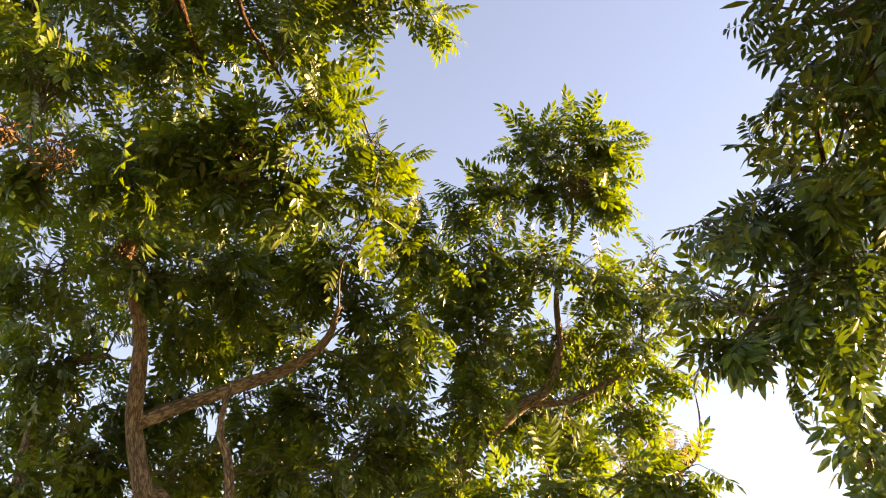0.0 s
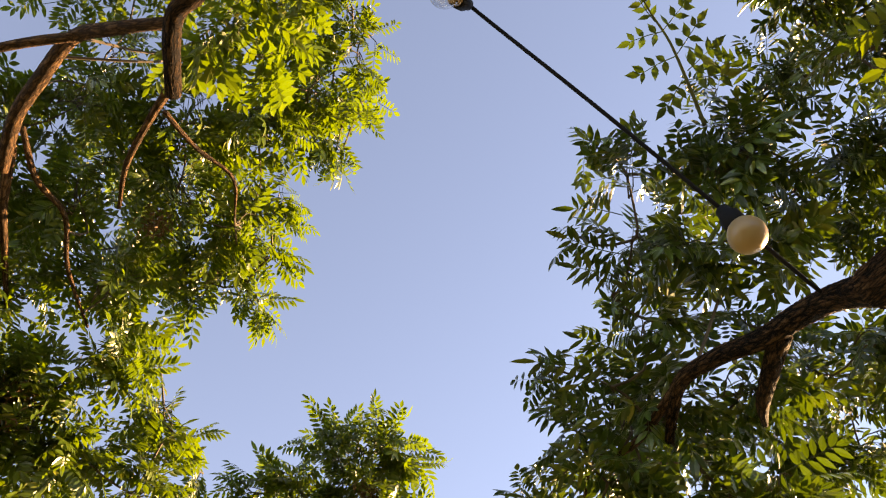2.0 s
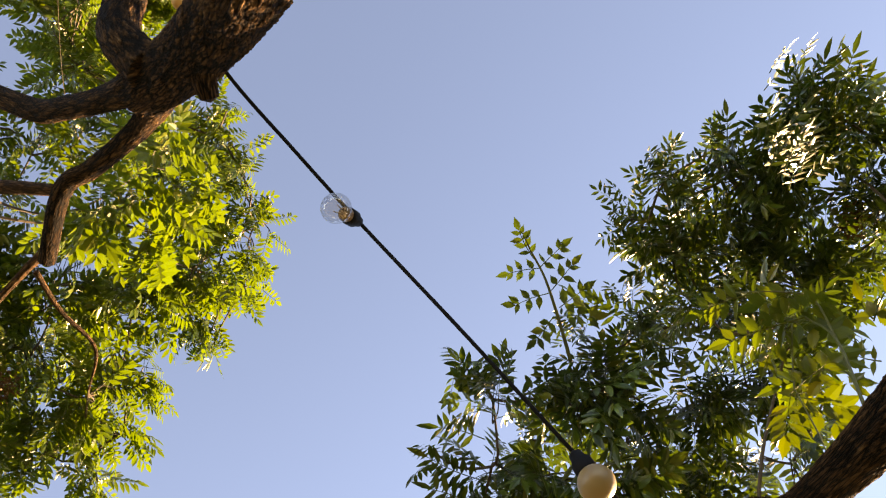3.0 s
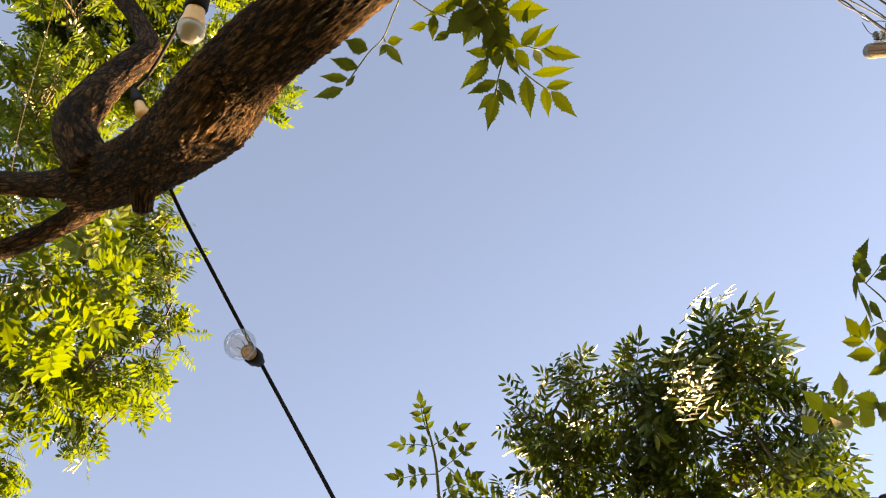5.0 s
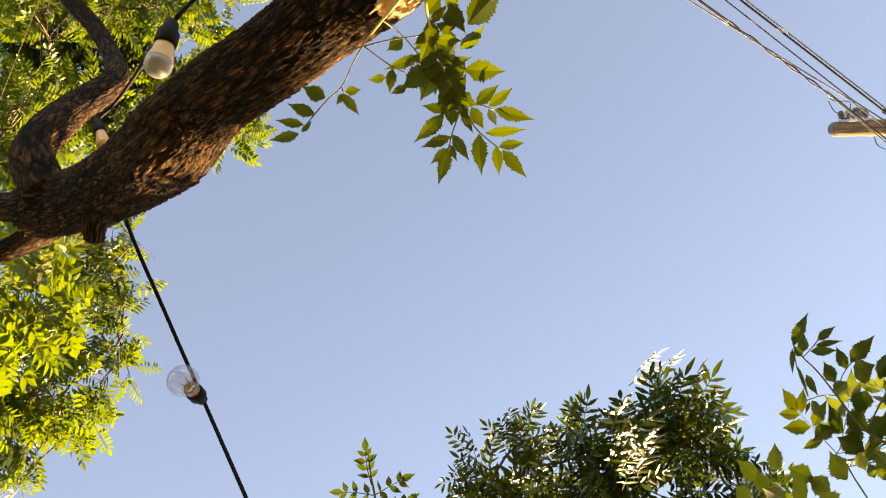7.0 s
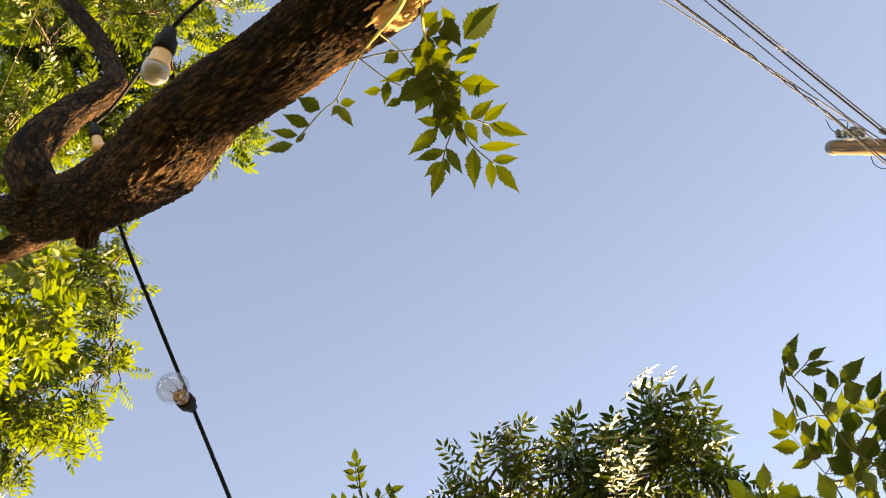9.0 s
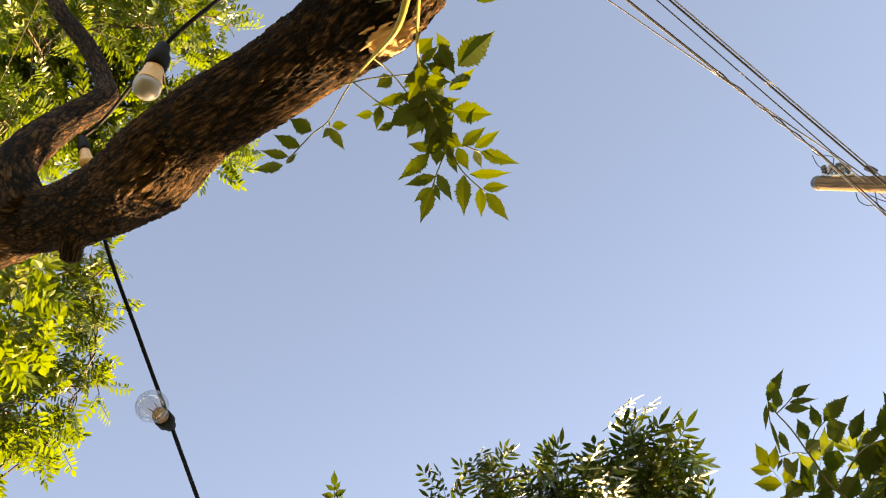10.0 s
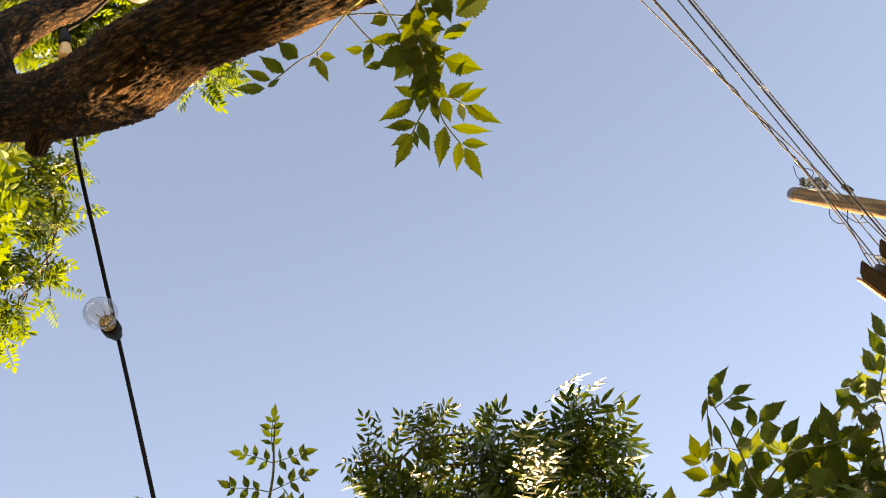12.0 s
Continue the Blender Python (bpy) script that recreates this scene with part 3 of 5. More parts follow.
CT_BOUGH = [(-0.049, 2.870, 2.770, 0.025), (0.084, 2.809, 2.909, 0.023), (0.210, 2.749, 3.018, 0.022), (0.308, 2.706, 3.080, 0.018), (0.349, 2.632, 3.201, 0.013), (0.333, 2.523, 3.371, 0.010), (0.378, 2.395, 3.531, 0.007), (0.371, 2.304, 3.640, 0.005)]
CT_SIDE = [(0.239, 2.737, 3.036, 0.013), (0.378, 2.720, 3.039, 0.011), (0.513, 2.670, 3.089, 0.010), (0.617, 2.620, 3.139, 0.009), (0.630, 2.565, 3.222, 0.006)]
OVER_SPRAYS = [
    (-0.75, 0.49, 4.09, 0.16), (-0.69, 0.61, 4.08, 0.13), (-0.33, 0.64, 3.72, 0.11), (-0.35, 0.81, 3.65, 0.12),
    (-0.24, 0.81, 3.67, 0.09), (-0.42, 0.84, 3.62, 0.09), (-0.27, 0.65, 4.15, 0.11), (-0.15, 0.72, 4.14, 0.09),
    (-0.07, 0.86, 4.10, 0.10), (-0.13, 1.02, 4.02, 0.13), (-0.27, 1.23, 4.02, 0.18), (-0.02, 1.04, 4.13, 0.07),
    (-0.03, 1.21, 4.05, 0.08), (-0.25, 1.42, 3.91, 0.15), (-0.11, 1.42, 3.92, 0.06), (-0.21, 1.55, 3.82, 0.13),
    (-0.96, 0.27, 4.35, 0.18), (-0.87, 0.12, 4.40, 0.16), (-0.74, -0.02, 4.45, 0.16), (-0.64, -0.18, 4.48, 0.08),
    (-0.76, 0.40, 4.39, 0.14), (-0.33, 0.17, 4.52, 0.08), (-0.26, 0.56, 4.14, 0.07), (-0.29, 0.11, 4.55, 0.05),
]
NORTH_SPRAYS = [
    (-0.95, 1.18, 3.67, 0.17), (-0.73, 1.14, 3.78, 0.16), (-0.47, 1.15, 3.84, 0.16), (-0.26, 1.11, 3.90, 0.14),
    (-0.10, 1.15, 4.01, 0.11), (-0.90, 1.37, 3.57, 0.17), (-0.68, 1.37, 3.66, 0.16), (-0.44, 1.35, 3.74, 0.16),
    (-0.25, 1.39, 3.74, 0.13), (-0.16, 1.34, 3.90, 0.07), (-0.13, 1.49, 3.81, 0.07), (-0.15, 1.62, 3.71, 0.08),
    (-0.32, 1.58, 3.72, 0.13), (-0.54, 1.56, 3.56, 0.16), (-0.78, 1.59, 3.45, 0.17), (-0.98, 1.62, 3.48, 0.16),
    (-0.56, 1.69, 3.97, 0.18), (-0.86, 1.70, 3.87, 0.20), (-1.11, 1.47, 3.92, 0.20), (-0.71, 1.45, 4.09, 0.18),
    (-0.38, 1.44, 4.17, 0.14),
]
LEFT_SPRAYS = [
    (-0.83, 1.70, 3.18, 0.17), (-0.62, 1.65, 3.18, 0.14), (-0.45, 1.59, 3.29, 0.13), (-0.37, 1.69, 3.49, 0.06),
    (-0.30, 1.81, 3.38, 0.09), (-0.21, 1.86, 3.35, 0.06), (-0.46, 1.75, 3.12, 0.14), (-0.28, 1.87, 3.17, 0.12),
    (-0.15, 2.00, 3.35, 0.05), (-1.07, 1.44, 3.20, 0.16), (-1.06, 1.52, 2.96, 0.12), (-0.86, 1.60, 3.01, 0.14),
    (-0.63, 1.73, 3.14, 0.14), (-1.21, 1.98, 2.97, 0.14), (-0.98, 2.04, 3.07, 0.16), (-0.74, 2.13, 3.08, 0.16),
    (-1.30, 2.36, 2.91, 0.16), (-0.91, 2.36, 3.02, 0.17), (-1.22, 2.64, 2.69, 0.18), (-0.84, 2.75, 2.76, 0.14),
    (-0.64, 2.67, 2.82, 0.16), (-1.27, 2.44, 2.51, 0.12),
]
MIDDLE_SPRAYS = [
    (0.30, 2.31, 3.64, 0.10), (0.48, 2.29, 3.63, 0.08), (0.38, 2.17, 3.79, 0.15), (0.24, 2.21, 3.76, 0.13),
    (0.13, 2.31, 3.66, 0.12), (0.51, 2.16, 3.76, 0.09), (0.39, 2.30, 3.64, 0.16), (-0.01, 2.36, 3.61, 0.10),
    (-0.17, 2.21, 3.31, 0.15), (-0.41, 2.18, 3.14, 0.16), (0.04, 2.39, 3.41, 0.16), (0.26, 2.48, 3.44, 0.16),
    (0.48, 2.48, 3.40, 0.15), (0.64, 2.50, 3.32, 0.11), (0.59, 2.59, 3.19, 0.15), (0.72, 2.61, 3.11, 0.09),
    (0.36, 2.69, 3.29, 0.17), (0.07, 2.46, 3.13, 0.17), (-0.22, 2.29, 3.01, 0.16), (-0.49, 2.53, 2.92, 0.16),
    (-0.22, 2.61, 2.85, 0.16), (0.08, 2.59, 2.90, 0.16), (0.38, 2.78, 2.92, 0.16), (0.59, 2.62, 2.94, 0.11),
    (-0.02, 2.51, 2.60, 0.15),
]
LOW_SPRAYS = [
    (0.28, 2.21, 2.50, 0.13), (0.44, 2.08, 2.49, 0.11), (0.57, 2.05, 2.48, 0.08), (0.14, 2.33, 2.51, 0.12),
    (-0.57, 2.66, 2.62, 0.15), (-0.32, 2.95, 3.26, 0.20), (0.18, 3.04, 3.33, 0.21), (0.54, 3.02, 3.29, 0.16),
    (-0.68, 2.65, 3.26, 0.19), (-0.15, 2.71, 3.48, 0.17), (-1.07, 2.80, 2.99, 0.17), (-0.56, 3.08, 2.92, 0.20),
    (-0.13, 3.20, 3.02, 0.21), (0.32, 3.18, 3.26, 0.19),
]
EAST_SPRAYS = [
    (0.50, 0.62, 3.24, 0.05), (0.59, 0.64, 3.20, 0.08), (0.71, 0.58, 3.24, 0.10), (0.82, 0.51, 3.20, 0.10),
    (0.52, 0.79, 3.16, 0.05), (0.64, 0.75, 3.13, 0.07), (0.78, 0.73, 3.14, 0.10), (0.89, 0.65, 3.11, 0.10),
    (0.63, 0.86, 3.07, 0.05), (0.72, 0.87, 3.03, 0.09), (0.53, 1.00, 2.96, 0.05), (0.65, 1.01, 2.97, 0.07),
    (0.80, 1.02, 2.95, 0.11), (0.98, 0.97, 3.01, 0.12), (0.61, 1.09, 2.84, 0.06), (0.75, 1.11, 2.83, 0.10),
    (0.91, 1.08, 2.82, 0.11), (1.02, 1.02, 2.79, 0.11), (0.55, 1.20, 2.77, 0.04), (0.67, 1.23, 2.75, 0.09),
    (0.82, 1.23, 2.74, 0.11), (0.95, 1.17, 2.70, 0.11),
]
EAST_LOW_SPRAYS = [
    (0.47, 1.35, 2.71, 0.04), (0.56, 1.34, 2.68, 0.07), (0.54, 1.07, 3.01, 0.05), (0.65, 1.15, 2.96, 0.08),
    (0.78, 1.13, 3.05, 0.11), (0.60, 1.18, 2.82, 0.05), (0.59, 1.37, 2.77, 0.08), (0.50, 1.41, 2.77, 0.05),
    (0.70, 1.39, 2.78, 0.10), (0.86, 1.39, 2.92, 0.13), (0.60, 1.74, 2.81, 0.07), (0.70, 1.54, 2.67, 0.11),
    (0.83, 1.47, 2.67, 0.12), (0.57, 1.54, 2.56, 0.07), (0.71, 1.52, 2.50, 0.07), (0.87, 1.68, 2.51, 0.08),
    (0.67, 1.56, 2.45, 0.05), (0.92, 1.81, 2.44, 0.07), (1.03, 1.50, 3.32, 0.15), (1.01, 1.87, 3.10, 0.16),
]
HIGH_SPRAYS = [
    (0.74, 0.47, 3.37, 0.05), (0.71, 0.19, 3.39, 0.06), (0.74, 0.08, 3.39, 0.06),
    (0.79, -0.03, 3.37, 0.06), (0.83, 0.18, 3.34, 0.10), (0.90, 0.02, 3.32, 0.11), (0.93, -0.11, 3.31, 0.10),
    (0.86, 0.38, 3.34, 0.11), (0.99, 0.24, 3.31, 0.12), (1.06, 0.10, 3.29, 0.12), (0.82, 0.53, 3.31, 0.10),
    (1.05, 0.51, 3.32, 0.13), (1.16, 0.38, 3.29, 0.13), (0.97, 0.65, 3.31, 0.08), (1.15, 0.66, 3.32, 0.12),
]
CREST_SPRAYS = [
    (0.92, -0.20, 3.32, 0.10), (1.01, -0.20, 3.26, 0.08), (1.11, -0.22, 3.26, 0.07), (1.26, -0.14, 3.29, 0.08),
    (1.12, -0.09, 3.26, 0.10), (0.74, 0.08, 3.39, 0.06), (0.85, -0.02, 3.35, 0.08), (0.83, 0.20, 3.39, 0.10),
    (0.98, 0.08, 3.33, 0.11), (1.17, 0.06, 3.34, 0.08), (0.87, 0.24, 3.14, 0.08), (0.94, 0.17, 2.99, 0.08),
]
BEHIND_SPRAYS = [
    (1.41, 0.85, 3.18, 0.14), (1.46, 0.72, 3.20, 0.14), (1.27, 0.84, 3.15, 0.10), (1.38, 0.54, 3.34, 0.12),
    (1.30, 0.58, 3.38, 0.12), (1.26, 1.05, 3.32, 0.14), (1.27, 1.21, 3.20, 0.13), (1.58, 0.86, 3.15, 0.14),
    (1.06, 1.24, 3.18, 0.11), (0.61, 2.03, 3.10, 0.08), (0.60, 2.16, 3.28, 0.06), (1.39, 0.01, 3.56, 0.10),
    (1.08, 1.91, 2.80, 0.13), (1.43, 1.11, 3.29, 0.13), (1.50, 1.18, 3.18, 0.13), (1.40, 1.25, 3.21, 0.13),
    (1.33, 1.34, 3.20, 0.12), (1.52, 1.00, 3.43, 0.10), (1.43, 1.56, 3.06, 0.16),
]
BACK_SPRAYS = [
    (-0.84, 0.86, 3.96, 0.14), (-0.69, 0.86, 4.01, 0.13), (-0.93, 0.76, 4.07, 0.11), (-0.62, 0.76, 4.17, 0.11),
    (-0.77, 1.17, 3.96, 0.15), (-0.49, 0.75, 4.20, 0.09), (-0.75, 0.71, 4.25, 0.13), (-0.70, 0.53, 4.31, 0.12),
    (-0.63, 0.87, 4.11, 0.11), (-0.42, 0.74, 4.16, 0.11), (-0.66, 0.64, 4.36, 0.10), (-0.73, 1.05, 4.03, 0.13),
]
DEEP_SPRAYS = [
    (-1.38, 2.35, 3.46, 0.17), (-1.05, 2.45, 3.55, 0.20), (-0.71, 2.56, 3.55, 0.17), (-1.32, 2.63, 3.31, 0.18),
    (-0.89, 2.79, 3.33, 0.18), (-0.56, 2.31, 3.59, 0.12), (-1.03, 2.20, 3.69, 0.17), (-1.37, 2.07, 3.62, 0.15),
    (-1.52, 2.15, 3.41, 0.13), (-0.90, 2.26, 3.63, 0.19), (-1.04, 2.44, 3.50, 0.20), (-0.68, 2.50, 3.58, 0.20),
]
SCREEN_SPRAYS = [
    (-1.49, 2.42, 3.07, 0.13), (-1.23, 2.43, 3.08, 0.14), (-1.51, 2.64, 2.88, 0.15), (-1.25, 2.74, 2.95, 0.13),
    (-0.99, 2.92, 2.78, 0.13), (-1.50, 2.73, 2.70, 0.15), (-1.09, 2.83, 2.64, 0.15), (-1.41, 2.83, 2.85, 0.18),
    (-1.44, 2.12, 3.17, 0.12), (-1.02, 2.79, 3.03, 0.13), (-0.78, 2.87, 3.04, 0.15),
]
DRY_SPRAYS = [
    (1.59, 6.16, 4.52, 0.32), (1.77, 6.12, 4.49, 0.21), (1.50, 6.25, 4.85, 0.21), (1.42, 6.42, 4.53, 0.29),
]
BRIGHT_OVER = [
    (-0.36, 0.74, 3.46, 0.08), (-0.29, 0.68, 3.50, 0.08), (-0.21, 0.61, 3.53, 0.07), (-0.22, 0.76, 3.47, 0.07),
    (-0.29, 0.55, 3.55, 0.06), (-0.29, 0.53, 3.50, 0.06), (-0.18, 0.60, 3.50, 0.05),
]
BRIGHT_EAST = [(0.86, -0.33, 2.72, 0.05), (0.89, -0.41, 2.73, 0.06), (0.92, -0.48, 2.74, 0.06), (0.95, -0.54, 2.74, 0.06), (0.86, -0.60, 2.74, 0.04), (0.83, 0.13, 2.83, 0.05), (0.85, 0.21, 2.75, 0.05)]
SEED_BUNCHES = [
    (-0.97, 1.46, 2.93, 0.06), (-0.60, 1.63, 3.11, 0.07), (-1.07, 1.39, 2.93, 0.05), (-0.56, 2.54, 2.88, 0.03),
    (0.38, 2.21, 3.60, 0.05), (-0.44, 1.34, 3.59, 0.05), (1.07, -0.04, 3.23, 0.04), (-0.93, 1.86, 2.98, 0.03),
]
OVER_FAR_SPRAYS = [
    (-1.12, 0.33, 4.71, 0.18), (-1.03, 0.18, 4.77, 0.18), (-0.92, 0.03, 4.82, 0.16), (-0.83, -0.12, 4.85, 0.12),
    (-0.97, 0.46, 4.74, 0.18), (-0.90, 0.30, 4.79, 0.18), (-0.79, 0.16, 4.84, 0.16), (-0.71, 0.01, 4.87, 0.11),
    (-0.86, 0.57, 4.75, 0.16), (-0.78, 0.47, 4.79, 0.14), (-0.70, 0.34, 4.84, 0.14), (-0.65, 0.20, 4.87, 0.09),
    (-0.77, 0.68, 4.64, 0.13), (-0.61, 0.46, 4.73, 0.11), (-0.39, 0.84, 4.35, 0.12), (-0.26, 1.04, 4.39, 0.14),
    (-0.26, 0.81, 4.37, 0.08), (-0.09, 1.17, 4.35, 0.12), (-0.35, 0.14, 4.82, 0.07),
]
AIRY_SPRAYS = [
    (-0.30, 0.62, 4.22, 0.07), (-0.18, 0.69, 4.21, 0.07), (-0.10, 0.80, 4.18, 0.07), (-0.04, 0.92, 4.13, 0.07),
    (0.01, 1.04, 4.08, 0.08), (-0.16, 0.74, 4.25, 0.07), (-0.02, 0.87, 4.21, 0.07), (-0.00, 1.05, 4.14, 0.07),
    (-0.01, 1.22, 4.05, 0.07),
]
EAST_FILL_SPRAYS = [
    (0.81, 0.81, 3.44, 0.07), (0.85, 0.91, 3.38, 0.07), (0.74, 0.93, 3.29, 0.05), (0.79, 0.88, 3.41, 0.06),
    (0.86, 0.94, 3.35, 0.06), (0.94, 0.75, 3.53, 0.08), (1.01, 0.94, 3.28, 0.06), (0.93, 1.00, 3.29, 0.06),
    (0.86, 0.93, 3.36, 0.05), (1.08, 0.94, 3.24, 0.05), (0.75, 0.97, 3.27, 0.05), (0.73, 1.07, 3.21, 0.05),
]
TIP_LEAVES = [
    (0.611, 0.400, 3.300, 0.558, 0.458, 3.299, 3, 0.034),
    (0.582, 0.369, 3.348, 0.525, 0.413, 3.353, 3, 0.032),
    (0.556, 0.357, 3.346, 0.501, 0.320, 3.371, 4, 0.032),
    (0.572, 0.364, 3.327, 0.592, 0.305, 3.335, 3, 0.035),
    (0.622, 0.404, 3.330, 0.638, 0.332, 3.343, 3, 0.035),
    (0.649, 0.421, 3.302, 0.676, 0.365, 3.308, 3, 0.039),
    (0.642, 0.439, 3.286, 0.630, 0.498, 3.270, 3, 0.036),
    (0.662, 0.441, 3.309, 0.725, 0.404, 3.296, 3, 0.039),
]
TIP_STEM = [(0.716, 0.505, 3.249, 0.0044), (0.662, 0.447, 3.290, 0.0038), (0.598, 0.384, 3.330, 0.0028), (0.545, 0.347, 3.356, 0.0022), (0.511, 0.321, 3.372, 0.0013)]
SPRIG_BLADES = [
    (0.756, 0.035, 2.565, 0.751, -0.004, 2.574, 0, 0.048),
    (0.772, 0.036, 2.589, 0.753, 0.024, 2.604, 0, 0.032),
    (0.763, 0.031, 2.581, 0.777, 0.008, 2.574, 0, 0.038),
]
SHOOT_LEFT = [
    (-0.023, -0.174, 2.554, -0.049, -0.165, 2.551, 0.017),
    (-0.019, -0.152, 2.561, -0.048, -0.139, 2.558, 0.014),
    (-0.019, -0.135, 2.548, -0.044, -0.117, 2.550, 0.010),
    (-0.018, -0.122, 2.582, -0.038, -0.092, 2.592, 0.012),
    (-0.017, -0.126, 2.576, -0.017, -0.143, 2.574, 0.006),
    (-0.013, -0.195, 2.566, -0.002, -0.209, 2.566, 0.010),
    (-0.012, -0.192, 2.552, 0.017, -0.186, 2.548, 0.012),
    (-0.011, -0.192, 2.554, -0.010, -0.178, 2.566, 0.008),
]
SHOOT_LOW = [
    (0.105, -0.293, 2.578, 0.108, -0.329, 2.588, 0.014),
    (0.117, -0.302, 2.577, 0.122, -0.337, 2.575, 0.012),
    (0.123, -0.302, 2.557, 0.164, -0.327, 2.564, 0.015),
    (0.119, -0.300, 2.574, 0.140, -0.294, 2.585, 0.009),
    (0.103, -0.288, 2.580, 0.131, -0.279, 2.576, 0.014),
    (0.084, -0.263, 2.569, 0.062, -0.248, 2.577, 0.011),
    (0.085, -0.258, 2.565, 0.085, -0.211, 2.563, 0.018),
    (0.110, -0.245, 2.564, 0.094, -0.212, 2.560, 0.012),
    (0.118, -0.234, 2.582, 0.117, -0.208, 2.594, 0.010),
    (0.119, -0.233, 2.567, 0.138, -0.196, 2.567, 0.014),
    (0.115, -0.238, 2.581, 0.136, -0.231, 2.587, 0.008),
]
SHOOT_TIP = [
    (0.110, -0.249, 2.580, 0.146, -0.242, 2.591, 0.012),
    (0.088, -0.270, 2.565, 0.101, -0.255, 2.568, 0.015),
    (0.131, -0.271, 2.569, 0.166, -0.240, 2.572, 0.017),
    (0.134, -0.275, 2.551, 0.165, -0.310, 2.552, 0.011),
    (0.159, -0.278, 2.578, 0.177, -0.302, 2.572, 0.011),
    (0.162, -0.275, 2.547, 0.204, -0.273, 2.553, 0.014),
    (0.154, -0.274, 2.556, 0.181, -0.254, 2.561, 0.012),
    (0.097, -0.276, 2.564, 0.124, -0.266, 2.565, 0.010),
    (0.082, -0.292, 2.585, 0.101, -0.288, 2.583, 0.014),
    (0.084, -0.280, 2.562, 0.087, -0.258, 2.560, 0.012),
]
SHOOT_HIGH = [
    (0.033, -0.350, 2.570, 0.031, -0.406, 2.570, 0.028),
    (0.047, -0.322, 2.559, 0.049, -0.361, 2.568, 0.017),
    (0.042, -0.314, 2.558, 0.019, -0.330, 2.563, 0.014),
    (0.067, -0.313, 2.581, 0.101, -0.343, 2.577, 0.023),
    (0.046, -0.304, 2.547, 0.071, -0.307, 2.546, 0.012),
    (-0.010, -0.326, 2.576, -0.011, -0.351, 2.582, 0.019),
    (-0.035, -0.320, 2.554, -0.019, -0.332, 2.555, 0.010),
    (0.006, -0.332, 2.552, 0.028, -0.347, 2.555, 0.020),
    (0.026, -0.333, 2.547, 0.008, -0.322, 2.555, 0.017),
    (0.013, -0.315, 2.581, 0.009, -0.290, 2.594, 0.016),
    (0.020, -0.287, 2.574, 0.000, -0.247, 2.588, 0.013),
]
SHOOT_MASS = [
    (0.037, -0.283, 2.546, 0.032, -0.243, 2.546, 0.023),
    (0.046, -0.283, 2.584, 0.055, -0.252, 2.593, 0.017),
    (-0.008, -0.284, 2.561, -0.012, -0.264, 2.574, 0.015),
    (0.008, -0.240, 2.570, -0.004, -0.224, 2.580, 0.010),
    (0.007, -0.252, 2.557, 0.024, -0.230, 2.555, 0.011),
    (0.033, -0.250, 2.563, 0.026, -0.230, 2.559, 0.009),
    (0.035, -0.295, 2.560, 0.062, -0.268, 2.574, 0.017),
    (0.057, -0.295, 2.558, 0.089, -0.288, 2.552, 0.018),
    (0.058, -0.286, 2.547, 0.071, -0.267, 2.544, 0.014),
    (0.026, -0.321, 2.576, 0.034, -0.297, 2.578, 0.018),
    (0.054, -0.317, 2.557, 0.069, -0.290, 2.553, 0.016),
    (0.010, -0.309, 2.584, 0.036, -0.306, 2.587, 0.016),
]
SHOOT_TOP = [
    (-0.015, -0.412, 2.553, 0.010, -0.433, 2.549, 0.011),
    (-0.016, -0.414, 2.547, -0.013, -0.433, 2.545, 0.010),
    (-0.084, -0.327, 2.572, -0.088, -0.313, 2.569, 0.010),
    (-0.078, -0.324, 2.547, -0.063, -0.321, 2.550, 0.007),
    (0.013, -0.351, 2.555, -0.010, -0.356, 2.569, 0.013),
    (0.002, -0.347, 2.550, 0.037, -0.339, 2.554, 0.016),
]
SHOOT_STEMS_A = [
    [(-0.068, -0.371, 2.445, 0.0072), (-0.056, -0.348, 2.455, 0.0062), (-0.035, -0.312, 2.468, 0.0045), (-0.032, -0.275, 2.490, 0.0024), (-0.033, -0.248, 2.530, 0.0016)],
    [(-0.033, -0.248, 2.530, 0.0015), (-0.027, -0.223, 2.545, 0.0011), (-0.019, -0.195, 2.560, 0.0009), (-0.021, -0.171, 2.565, 0.0008), (-0.018, -0.128, 2.570, 0.0006)],
    [(-0.020, -0.196, 2.560, 0.0007), (-0.011, -0.192, 2.565, 0.0005)],
    [(-0.055, -0.362, 2.445, 0.0028), (-0.034, -0.341, 2.470, 0.0026), (-0.006, -0.317, 2.500, 0.0022), (0.030, -0.299, 2.540, 0.0018), (0.064, -0.287, 2.555, 0.0014), (0.094, -0.279, 2.565, 0.0010)],
    [(0.094, -0.279, 2.565, 0.0009), (0.107, -0.294, 2.567, 0.0007), (0.124, -0.303, 2.570, 0.0005)],
]
